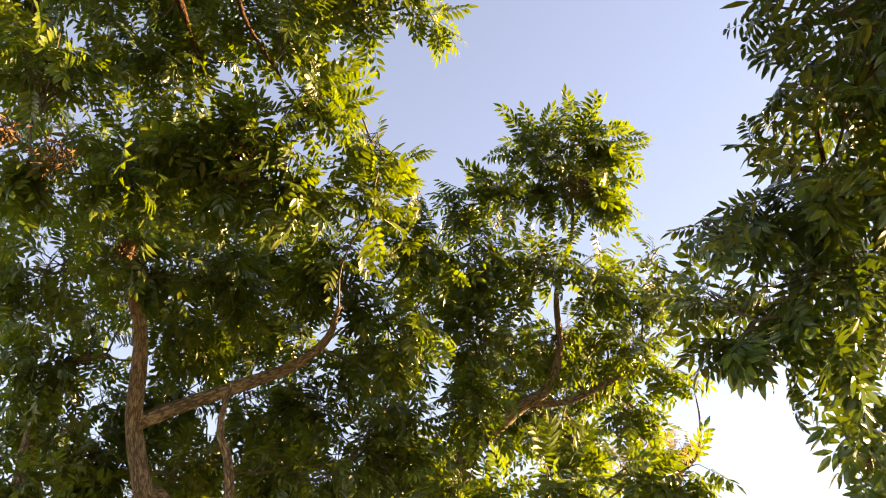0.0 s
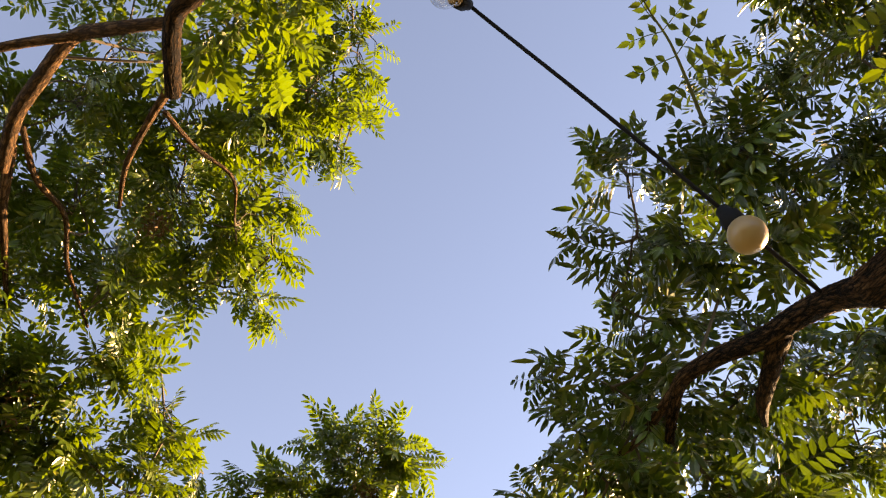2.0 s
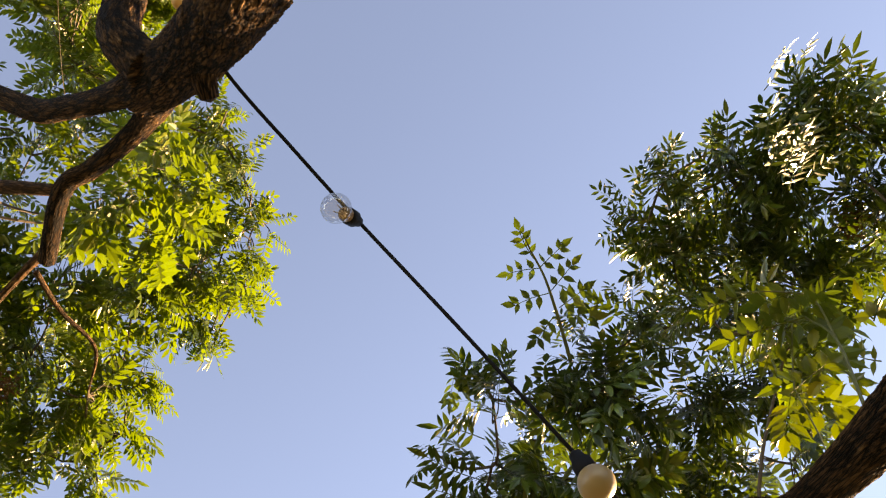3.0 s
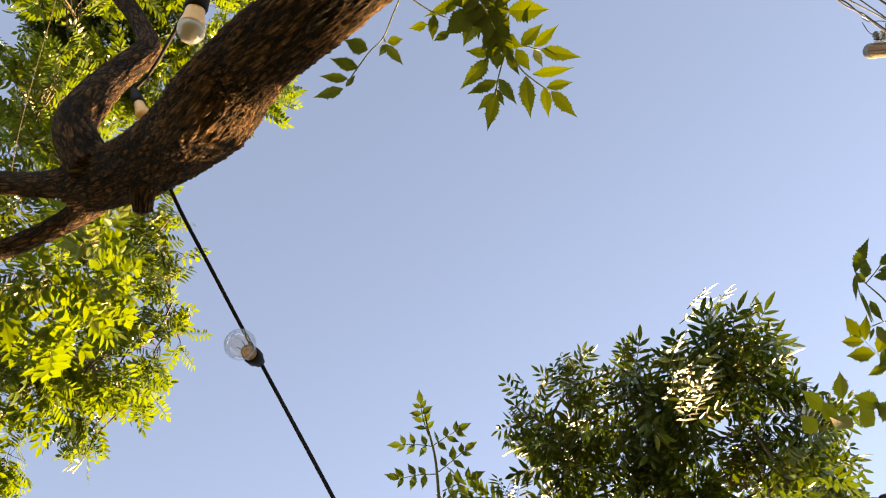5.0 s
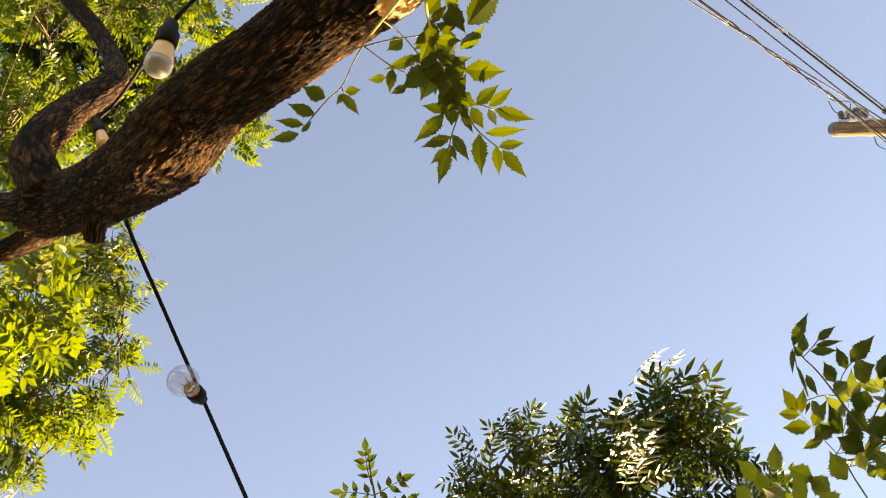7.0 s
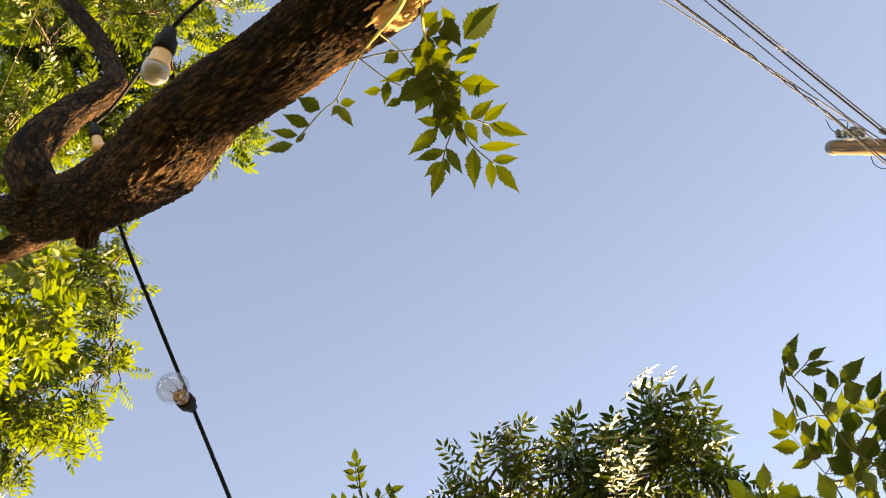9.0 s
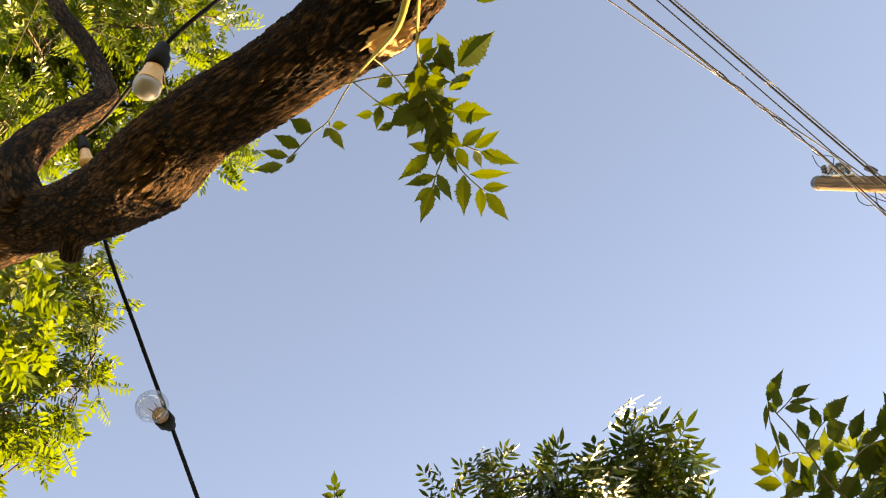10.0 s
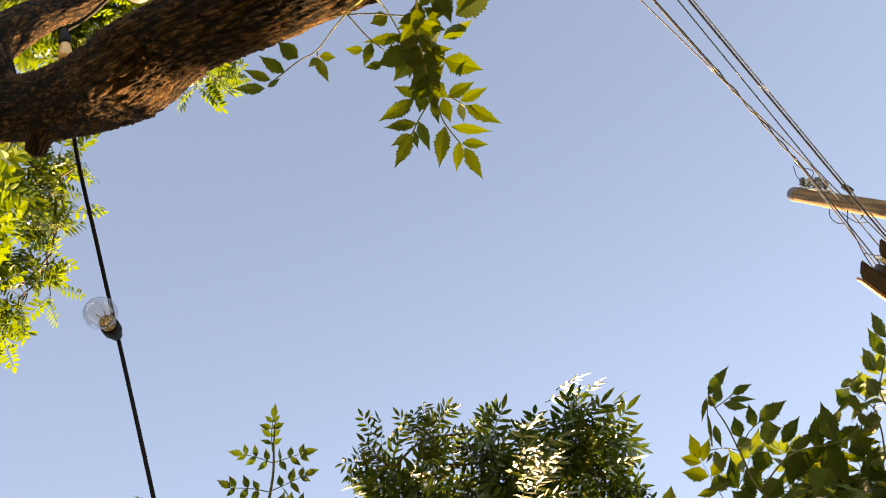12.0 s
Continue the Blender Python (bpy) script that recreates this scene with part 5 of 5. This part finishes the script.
foliage("crown", LEFT_SPRAYS, [LT_STEM[2:], LT_BOUGH, LT_OLD, LT_THIN], left_tree, 7, loose=1.2, fill=1.3, size=0.155, stock=FINE)

middle_tree = thing("tree", (CT_STEM[0][0], CT_STEM[0][1] + 0.1, 0), "young ash tree with slender forked branches in sunlight", "tree", ASH)
x0, y0, z0, r0 = CT_STEM[0]
limb("trunk", [(x0, y0 + 0.1, -0.1, 0.07), (x0, y0 + 0.05, 0.9, 0.05)] + CT_STEM, middle_tree, BARK_PALE, rough=0.1, seed=200.0)
for i, rows in enumerate((CT_BOUGH, CT_SIDE)):
    limb("branch", rows, middle_tree, BARK_PALE, rough=0.1, seed=211.0 + 9 * i)
foliage("crown", MIDDLE_SPRAYS, [CT_STEM, CT_BOUGH, CT_SIDE], middle_tree, 8, loose=1.2, fill=1.3, size=0.155, stock=FINE)
foliage("crown", LOW_SPRAYS, [CT_STEM, CT_BOUGH, CT_SIDE], middle_tree, 9, loose=1.2, fill=1.3, size=0.155, stock=FINE)

# near leaves of both trees, each one apart: sunlit copy overhead, shaded copy east
rng = np.random.RandomState(77)
single_leaves(BRIGHT_OVER, over_lines, near_tree, 21, size=0.14, fill=0.7)
single_leaves(BRIGHT_EAST, [RLIMB, RFORK_A, RFORK_B], east_tree, 23, size=0.14, fill=1.1, deep=True)

# the fresh shoot that springs from a torn stub on the overhead limb
def pinnate(row, parent, g, mat=None, make=None, slim=0.48, lean_up=(0.1, 0.1, 1.0)):
    """A leaf of its own: a stalk from foot to tip, blades in pairs along it and one at its end."""
    make = make or toothed
    a, b, pairs, blade = np.array(row[:3]), np.array(row[3:6]), row[6], row[7]
    way = unit(b - a)
    up = unit(np.array(lean_up) + g.normal(0, 0.15, 3))
    side = unit(np.cross(up, way))
    bend = side * g.uniform(-0.05, 0.05) * np.linalg.norm(b - a) + up * 0.004
    stalk = [(*a, 0.0013), (*((a + b) / 2 + bend), 0.0011), (*b, 0.0007)]
    line = curve_points(stalk, 0.004)[:, :3]
    pieces = [tube_arrays(stalk, 0.02, 5)]
    for k in range(pairs):
        foot = line[int((0.28 + 0.66 * k / max(1, pairs - 1)) * (len(line) - 1))]
        for s in (1, -1):
            lean = radians(g.uniform(56, 76) - 16 * k / pairs)
            go = way * math.cos(lean) + side * s * math.sin(lean) + up * g.uniform(-0.3, 0.1)
            ln = blade * g.uniform(0.78, 1.05) * (1.0 if k < pairs - 1 else 0.92)
            pieces.append(make(foot, go, unit(up + g.normal(0, 0.25, 3)), ln, ln * slim * g.uniform(0.88, 1.12), g.uniform(0, 0.25), g.uniform(0.02, 0.14)))
    pieces.append(make(b, way + g.normal(0, 0.12, 3), up, blade * 1.05, blade * slim, 0.15, 0.08))
    v, f = joined(pieces)
    return mesh_object("leaf", v, f, mat or LEAF_SHOOT_DIM, parent)


def blade(row, parent, g, mat=None):
    """One toothed blade from foot to tip, of a given width."""
    a, b, wide = np.array(row[:3]), np.array(row[3:6]), row[6]
    up = unit(np.array([0.1, 0.1, 1.0]) + g.normal(0, 0.2, 3))
    v, f = toothed(a, b - a, up, np.linalg.norm(b - a) * 1.06, wide * 1.18, g.uniform(0.0, 0.12), g.uniform(0.03, 0.12))
    return mesh_object("leaf", v, f, mat or LEAF_SHOOT_DIM, parent)


for row in SHOOT_LEFT + SHOOT_LOW + SHOOT_TIP + SHOOT_HIGH + SHOOT_MASS + SHOOT_TOP:
    blade(row, near_tree, rng)
# small blades crowd the hanging stem
stem_line = curve_points(SHOOT_STEMS[3], 0.004)[:, :3]
for k in range(26):
    foot = stem_line[rng.randint(int(len(stem_line) * 0.42), len(stem_line))]
    tip = foot + unit(rng.normal(0, 1, 3) * (1, 1, 0.25) + (0.25, 0.35, 0)) * rng.uniform(0.022, 0.036)
    blade((*foot, *tip, rng.uniform(0.010, 0.017)), near_tree, rng)
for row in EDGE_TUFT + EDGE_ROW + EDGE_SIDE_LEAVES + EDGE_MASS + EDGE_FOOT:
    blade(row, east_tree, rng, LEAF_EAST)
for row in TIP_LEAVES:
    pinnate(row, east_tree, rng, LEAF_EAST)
for row in SUNLIT_SPRIGS:
    pinnate(row, east_tree, rng, LEAF_YOUNG_LIT, slim=0.42)
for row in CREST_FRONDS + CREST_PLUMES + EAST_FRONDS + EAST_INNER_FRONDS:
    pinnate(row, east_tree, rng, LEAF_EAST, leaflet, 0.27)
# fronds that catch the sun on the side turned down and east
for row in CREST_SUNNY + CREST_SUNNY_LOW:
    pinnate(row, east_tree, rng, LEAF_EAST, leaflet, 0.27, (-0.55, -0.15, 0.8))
for row in SPRIG_BLADES:
    pinnate(row[:6] + (1, row[7]), east_tree, rng)
for rows in [TIP_STEM] + EDGE_STEMS + SUNLIT_STEMS:
    limb("shoot", rows, east_tree, TWIG_GREEN, step=0.01, sides=8, rough=0.0)
for rows in SHOOT_STEMS:
    limb("shoot", [(*r[:3], r[3] * 0.72) for r in rows], near_tree, TWIG_LIT if rows[0][3] > 0.002 else TWIG_GREEN, step=0.006, sides=10, rough=0.0, label="green fresh shoot")

# torn stub: a shallow wound of splintered wood where the shoot springs
end_a, end_b = (np.array(p) for p in STUB_ENDS)
along, middle = unit(end_b - end_a), (end_a + end_b) / 2
outward = unit(np.array([-0.05, 0.1, -1.0]))
outward = unit(outward - along * (along @ outward))
across = np.cross(along, outward)
middle = middle + outward * 0.009
g = np.random.RandomState(5)
bm = bmesh.new()
bmesh.ops.create_icosphere(bm, subdivisions=5, radius=1.0)
for v in bm.verts:
    n = v.co.normalized()
    rift = noise.noise((n.x * 1.2, n.y * 9, n.z * 9)) * 0.20 + noise.noise((n.x * 2, n.y * 22, n.z * 22)) * 0.10
    v.co = Vector((n.x * 0.027, n.y * 0.019, n.z * 0.016)) * (1 + rift)
bm.transform(Matrix.Translation(middle) @ Matrix([(along[k], across[k], outward[k], 0) for k in range(3)] + [(0, 0, 0, 1)]))
stub = part("stub", bm, FRESH_WOOD, near_tree, "torn orange-brown wood of a broken stub")
pieces = []
for _ in range(16):
    s, o = g.uniform(-1, 1), g.uniform(-1, 1)
    p = middle + along * 0.024 * s + across * 0.017 * o + outward * 0.015 * math.sqrt(max(0.05, 1 - 0.7 * (s * s + o * o) / 2))
    q = p + along * g.uniform(0.006, 0.022) * (1 if g.rand() < 0.7 else -1) + outward * g.uniform(-0.002, 0.006) + across * g.uniform(-0.003, 0.003)
    pieces.append(tube_arrays([(*(p - outward * 0.004), 0.0026), (*((p + q) / 2 + outward * 0.002), 0.0018), (*(q + outward * 0.003), 0.0003)], 0.005, 5))
v, f = joined(pieces)
tagged(mesh_object("splinter", v, f, FRESH_WOOD, stub), kind="stuff")


# seed bunches among the leaves
def seed_bunch(x, y, z, r, parent, seed):
    g = np.random.RandomState(seed)
    pieces = []
    for _ in range(260):
        p = np.array([x, y, z]) + g.normal(0, 0.42, 3) * r
        pieces.append(leaflet(p, unit(g.normal(0, 1, 3) + (0, 0, -0.8)), unit(g.normal(0, 1, 3)), 0.017, 0.0045, 0.1, 0.1))
    v, f = joined(pieces)
    tagged(mesh_object("seed_head", v, f, SEED, parent, "dry reddish-brown seed bunch"), kind="stuff")


for i, row in enumerate(SEED_BUNCHES):
    seed_bunch(*row, (left_tree, left_tree, left_tree, near_tree, middle_tree, near_tree, east_tree, left_tree)[i], 300 + i)


# ---- string of lights ----
def lathe(profile, base, axis, seg=28):
    """A turned shape: rows of radius and height, along axis from base."""
    axis = Vector(axis).normalized()
    turn = axis.to_track_quat("Z", "Y").to_matrix().to_4x4()
    bm = bmesh.new()
    rings = []
    for r, h in profile:
        rings.append([bm.verts.new((r * math.cos(2 * math.pi * k / seg), r * math.sin(2 * math.pi * k / seg), h)) for k in range(seg)])
    for a, b in zip(rings, rings[1:]):
        for k in range(seg):
            bm.faces.new((a[k], a[(k + 1) % seg], b[(k + 1) % seg], b[k]))
    bm.faces.new(rings[0][::-1])
    bm.faces.new(rings[-1])
    bm.transform(Matrix.Translation(base) @ turn)
    return bm


def ball_profile(r, h, neck, n=16):
    """A globe of radius r round height h that narrows to its neck."""
    start = math.asin(min(1, neck / r))
    out = [(neck, 0.0)]
    for k in range(n + 1):
        a = start + (math.pi - start - 0.04) * k / n
        out.append((r * math.sin(a), h - r * math.cos(a)))
    return out


string_lights = thing("string_lights", (0.781, 0.515, 2.672), "black cable string of festoon bulbs hung between the trees", "string lights")
CORD = [
    (0.864, 0.560, 2.725, 0.0036), (0.781, 0.525, 2.700, 0.0036), (0.588, 0.455, 2.735, 0.0036), (0.37, 0.405, 2.89, 0.0036),
    (0.152, 0.36, 3.05, 0.0036), (-0.005, 0.304, 3.095, 0.0036), (-0.171, 0.235, 3.12, 0.0036), (-0.328, 0.139, 3.13, 0.004),
]
CORD_TWO = [(-0.328, 0.139, 3.13, 0.004), (-0.323, 0.079, 3.115, 0.0032), (-0.329, -0.083, 3.05, 0.0038), (-0.335, -0.229, 3.09, 0.0042), (-0.36, -0.42, 3.18, 0.0042)]
for rows in (CORD, CORD_TWO):
    v, f = tube_arrays(rows, 0.01, 12)
    mesh_object("cord", v, f, RUBBER, string_lights, "black rubber cord", smooth=True)


def socket(top, toward, length, r):
    axis = Vector(toward) - Vector(top)
    prof = [(r * 0.4, 0), (r * 0.62, length * 0.08), (r * 0.72, length * 0.35), (r * 0.98, length * 0.5), (r, length * 0.9), (r * 0.9, length)]
    return part("socket", lathe(prof, Vector(top), axis), RUBBER, string_lights, "black rubber lamp socket")


def clear_bulb(top, centre):
    axis = (Vector(centre) - Vector(top)).normalized()
    far = (Vector(centre) - Vector(top)).length
    s = socket(top, centre, 0.044, 0.0155)
    neck = Vector(top) + axis * 0.042
    h = far - 0.042
    outer = ball_profile(0.0268, h, 0.0125)
    part("bulb", lathe(outer, neck, axis, 40), GLASS, s, "clear glass globe bulb")
    part("screw_base", lathe([(0.0122, 0), (0.0128, 0.004), (0.0122, 0.008), (0.0128, 0.012), (0.011, 0.016), (0.004, 0.020)], neck, axis), BRASS, s)
    for k in range(4):
        a = math.pi / 2 * k
        p = neck + axis * 0.024
        side = axis.orthogonal().normalized()
        side.rotate(Matrix.Rotation(a, 3, axis))
        part("filament", lathe([(0.0007, 0), (0.0009, 0.009), (0.0007, 0.018)], p + side * 0.005 - axis * 0.006, axis + side * 0.25, 8), BRASS, s)


def white_bulb(top, centre, r):
    axis = (Vector(centre) - Vector(top)).normalized()
    far = (Vector(centre) - Vector(top)).length
    s = socket(top, centre, 0.045, 0.018)
    part("bulb", lathe(ball_profile(r, far - 0.04, 0.015), Vector(top) + axis * 0.04, axis, 40), FROST, s, "cream-white opaque globe bulb")


def collar_bulb(top, centre, r, coat=None):
    """A bulb whose cream collar widens from the socket into a milky dome."""
    axis = (Vector(centre) - Vector(top)).normalized()
    k = (Vector(centre) - Vector(top)).length / 0.115
    s = socket(top, centre, 0.055 * k, r * 0.84)
    low = Vector(top) + axis * 0.053 * k
    part("collar", lathe([(r * 0.66, 0), (r * 0.70, 0.004 * k), (r * 0.76, 0.018 * k), (r * 0.97, 0.034 * k), (r * 0.99, 0.037 * k)], low, axis, 32), CREAM, s, "cream plastic bulb collar")
    dome = [(r * 0.985, 0.0)] + [(r * math.sin(a), r * 0.35 - r * math.cos(a)) for a in np.linspace(1.7, 3.1, 12)]
    part("bulb", lathe(dome, low + axis * 0.036 * k, axis, 32), coat or FROSTY, s, "milky frosted bulb dome")


clear_bulb((0.150, 0.358, 3.045), (0.099, 0.333, 2.982))
white_bulb((0.586, 0.453, 2.730), (0.614, 0.455, 2.669), 0.0295)
collar_bulb((-0.329, -0.083, 3.044), (-0.277, -0.008, 2.985), 0.0225)
collar_bulb((-0.328, 0.139, 3.125), (-0.267, 0.155, 3.06), 0.0125, CREAM)

# ---- utility pole and its lines ----
PX, PY, PZ = 3.125, -3.455, 9.79
pole = thing("utility_pole", (PX, PY, 0), "weathered wooden utility pole carrying several power lines", "utility pole")
shaft = [(PX, PY, -0.3, 0.15), (PX, PY, 3.0, 0.135), (PX, PY, 7.0, 0.088), (PX, PY, PZ, 0.07)]
v, f = tube_arrays(shaft, 0.02, 72, 0.09, 400.0)
v[-1, 2] = PZ - 0.006
mesh_object("shaft", v, f, POLE_WOOD, pole, "sun-bleached brown timber shaft with long cracks", smooth=True)


def box(size, m):
    bm = bmesh.new()
    bmesh.ops.create_cube(bm, size=1.0)
    bmesh.ops.scale(bm, vec=size, verts=bm.verts)
    bmesh.ops.bevel(bm, geom=bm.edges, offset=min(size) * 0.12, segments=2, affect="EDGES")
    bm.transform(m)
    return bm


WIRE_WAY = Vector((0.977, -0.214, 0)).normalized()
# the rail, insulators and clamps sit on the face turned away from the sun
face = Vector((-0.82, -0.57, 0)).normalized()
turned = Matrix.Rotation(math.atan2(face.y, face.x), 4, "Z")
part("strap", lathe([(0.0735, 0), (0.0745, 0.004), (0.0745, 0.085), (0.0735, 0.09)], (PX, PY, PZ - 0.10), (0, 0, 1)), STEEL, pole, "dark steel strap")
rail = part("rail", box((0.022, 0.055, 0.50), Matrix.Translation(Vector((PX, PY, PZ - 0.40)) + face * 0.083) @ turned), RAIL, pole, "pale galvanised steel rail")
for k in range(5):
    at_k = Vector((PX, PY, PZ - 0.17 - 0.10 * k)) + face * 0.094
    part("insulator", lathe([(0.010, 0), (0.012, 0.012), (0.034, 0.016), (0.030, 0.030), (0.020, 0.036), (0.036, 0.044), (0.030, 0.060), (0.018, 0.068), (0.026, 0.076), (0.010, 0.088)], at_k, face + Vector((0, 0, 0.3 - 0.2 * (k % 3))), 18), PORCELAIN if k % 2 else STEEL, pole, "glazed porcelain insulator")
    part("clamp", box((0.028, 0.05, 0.036), Matrix.Translation(at_k + face * (0.045 + 0.02 * (k % 2)) + WIRE_WAY * (0.05 - 0.03 * k)) @ turned @ Matrix.Rotation(0.5 * k, 4, "X")), STEEL, pole, "dull metal wire clamp")
    part("bolt", lathe([(0.007, 0), (0.011, 0.002), (0.011, 0.010), (0.005, 0.012), (0.005, 0.045)], at_k + WIRE_WAY * 0.03 - face * 0.01, face + Vector((0, 0, 0.4)), 8), STEEL, rail)
part("splice_box", box((0.05, 0.05, 0.15), Matrix.Translation(Vector((2.992, -3.502, 8.787))) @ Matrix.Rotation(0.9, 4, "Y") @ Matrix.Rotation(0.5, 4, "X")), RUBBER, pole, "black cable splice box")
power_line = thing("power_line", (PX, PY, PZ - 0.3), "bundle of overhead power wires fixed to the pole", "power line")
for k, (fx, fy, fz, nx, ny, nz, qx, qy, qz, r, pale) in enumerate(WIRES):
    far, near, past = Vector((fx, fy, fz)), Vector((nx, ny, nz)), Vector((qx, qy, qz))
    rows = []
    for d in (-8.0, -4.0, -2.0, -1.0, -0.5):
        rows.append((*(near + (far - near) * -d), r))
    for d in np.arange(-0.48, 0.0, 0.02):
        twist = Vector((0.3, 0.8, 0.5)) * math.sin(67 * d + 2.1 * k) * (0.006 if k in (1, 2) else 0.0)
        rows.append((*(near + (far - near) * -float(d) + twist), r))
    rows.append((*near, r))
    rows += [(*(near + (past - near) * d), r) for d in (0.5, 1.0, 3.0, 10.0)]
    v, f = tube_arrays(rows, 0.12, 6)
    mesh_object("wire", v, f, CABLE_GREY if pale else CABLE, power_line, smooth=True)

# slack jumpers from the pole to the wires and the drop to the house
JUMPERS_A = [
    [(3.099, -3.314, 8.897, 0.0042), (3.150, -3.263, 8.836, 0.0042), (3.176, -3.237, 8.708, 0.0042), (3.172, -3.242, 8.578, 0.0042)],
    [(3.112, -3.302, 8.679, 0.0042), (3.136, -3.278, 8.532, 0.0042), (3.149, -3.265, 8.397, 0.0042), (3.135, -3.278, 8.283, 0.0042)],
    [(2.804, -3.576, 9.680, 0.0042), (2.842, -3.544, 9.555, 0.0042), (2.847, -3.540, 9.394, 0.0042), (2.859, -3.530, 9.287, 0.0042)],
    [(3.173, -3.241, 8.551, 0.0042), (3.240, -3.171, 8.376, 0.0042), (3.310, -3.094, 8.215, 0.0042), (3.378, -3.017, 8.017, 0.0042)],
    [(3.084, -3.328, 8.607, 0.0042), (3.146, -3.268, 8.569, 0.0042), (3.178, -3.235, 8.530, 0.0042)],
]
JUMPERS_B = [
    [(3.094, -3.319, 8.366, 0.0042), (3.131, -3.283, 8.392, 0.0042)],
    [(2.839, -3.547, 9.677, 0.0042), (2.911, -3.486, 9.578, 0.0042), (2.946, -3.455, 9.453, 0.0042)],
    [(3.310, -3.094, 8.215, 0.0042), (3.309, -3.095, 8.082, 0.0042), (3.291, -3.115, 7.922, 0.0042)],
    [(2.867, -3.523, 9.283, 0.0042), (2.921, -3.477, 9.299, 0.0042), (2.983, -3.422, 9.381, 0.0042)],
    [(2.857, -3.532, 9.237, 0.0042), (2.913, -3.484, 9.143, 0.0042), (2.973, -3.431, 9.016, 0.0042)],
]
JUMPERS = JUMPERS_A + JUMPERS_B
for rows in JUMPERS:
    v, f = tube_arrays(rows, 0.02, 6)
    mesh_object("jumper_wire", v, f, CABLE, pole, "black looping jumper wire", smooth=True)

# ---- neighbour's eave: the ends of two rafters ----
house = thing("house", (4.9, -3.9, 0), "plain plastered house wall with dark timber rafter ends", "house")
STUCCO = plain("wall_plaster", (0.5, 0.46, 0.4), 0.9, scale=6, spread=0.1)
# Timber is darkened for its shaded underside; the side colours stand for sun.
TIMBER = plain("shaded_timber", (0.030, 0.017, 0.012), 0.75, scale=14, spread=0.4, bump=0.5)
CREAM_LIT_SIDE = plain("cream_lit_side", (0.62, 0.50, 0.36), 0.7, scale=20, spread=0.12)
TILE = plain("roof_boards", (0.16, 0.1, 0.07), 0.8, scale=8)
ang = -0.381
RED_LIT_SIDE = plain("red_lit_side", (0.26, 0.125, 0.075), 0.75, scale=20, spread=0.2)
for x, y, wide, coat in ((1.873, -1.728, 0.062, RED_LIT_SIDE), (1.836, -1.853, 0.06, CREAM_LIT_SIDE)):
    at_end = Matrix.Translation((x, y, 5.25)) @ Matrix.Rotation(ang, 4, "Z")
    bm = box((3.4, wide, 0.09), Matrix.Translation((1.7, 0, 0)))
    for vert in bm.verts:
        # the end is cut back aslant
        if vert.co.x < 0.1:
            vert.co.x += 0.045 * (0.5 + vert.co.y / wide) + 0.10 * (vert.co.z > 0)
    bm.transform(at_end)
    rafter = part("rafter", bm, TIMBER, house, "rafter end coloured dark like its shaded underside", smooth=False)
    # added strip: the rafter's sunlit side put into colour
    part("strip", box((3.33, 0.014, 0.05), at_end @ Matrix.Translation((1.735, wide / 2 + 0.0085, -0.012))), coat, rafter, "added strip coloured like the sunlit rafter side", smooth=False)
    part("block", box((0.10, 0.05, 0.07), at_end @ Matrix.Translation((0.17, -wide / 2 - 0.02, 0.0))), TIMBER, rafter, "dark timber block")
part("wall", box((0.3, 3.0, 5.2), Matrix.Translation((4.9, -3.9, 2.6)) @ Matrix.Rotation(ang, 4, "Z")), STUCCO, house)
part("roof", box((2.2, 3.4, 0.06), Matrix.Translation((4.7, -3.7, 5.34)) @ Matrix.Rotation(ang, 4, "Z")), TILE, house)

# ---- far dry tree beyond the garden ----
dry_tree = thing("tree", (DRY_SPRAYS[0][0], DRY_SPRAYS[0][1], 0), "sparse dry tree with yellowed leaves and bare twigs", "tree")
dx, dy, dz, dr = DRY_SPRAYS[0]
dry_rows = [(dx, dy, -0.1, 0.12), (dx + 0.02, dy, 1.5, 0.08), (dx + 0.06, dy, dz - 0.5, 0.04), (dx + 0.3, dy, dz, 0.014), (dx + 0.36, dy, dz + 0.3, 0.008), (dx + 0.35, dy, dz + 0.6, 0.004)]
limb("trunk", dry_rows, dry_tree, BARK_THIN, step=0.05, sides=16, rough=0.1, seed=500.0)
foliage("crown", DRY_SPRAYS, [dry_rows[1:4]], dry_tree, 12, LEAF_DRY, "sparse yellowed foliage", size=0.138, fill=0.3)
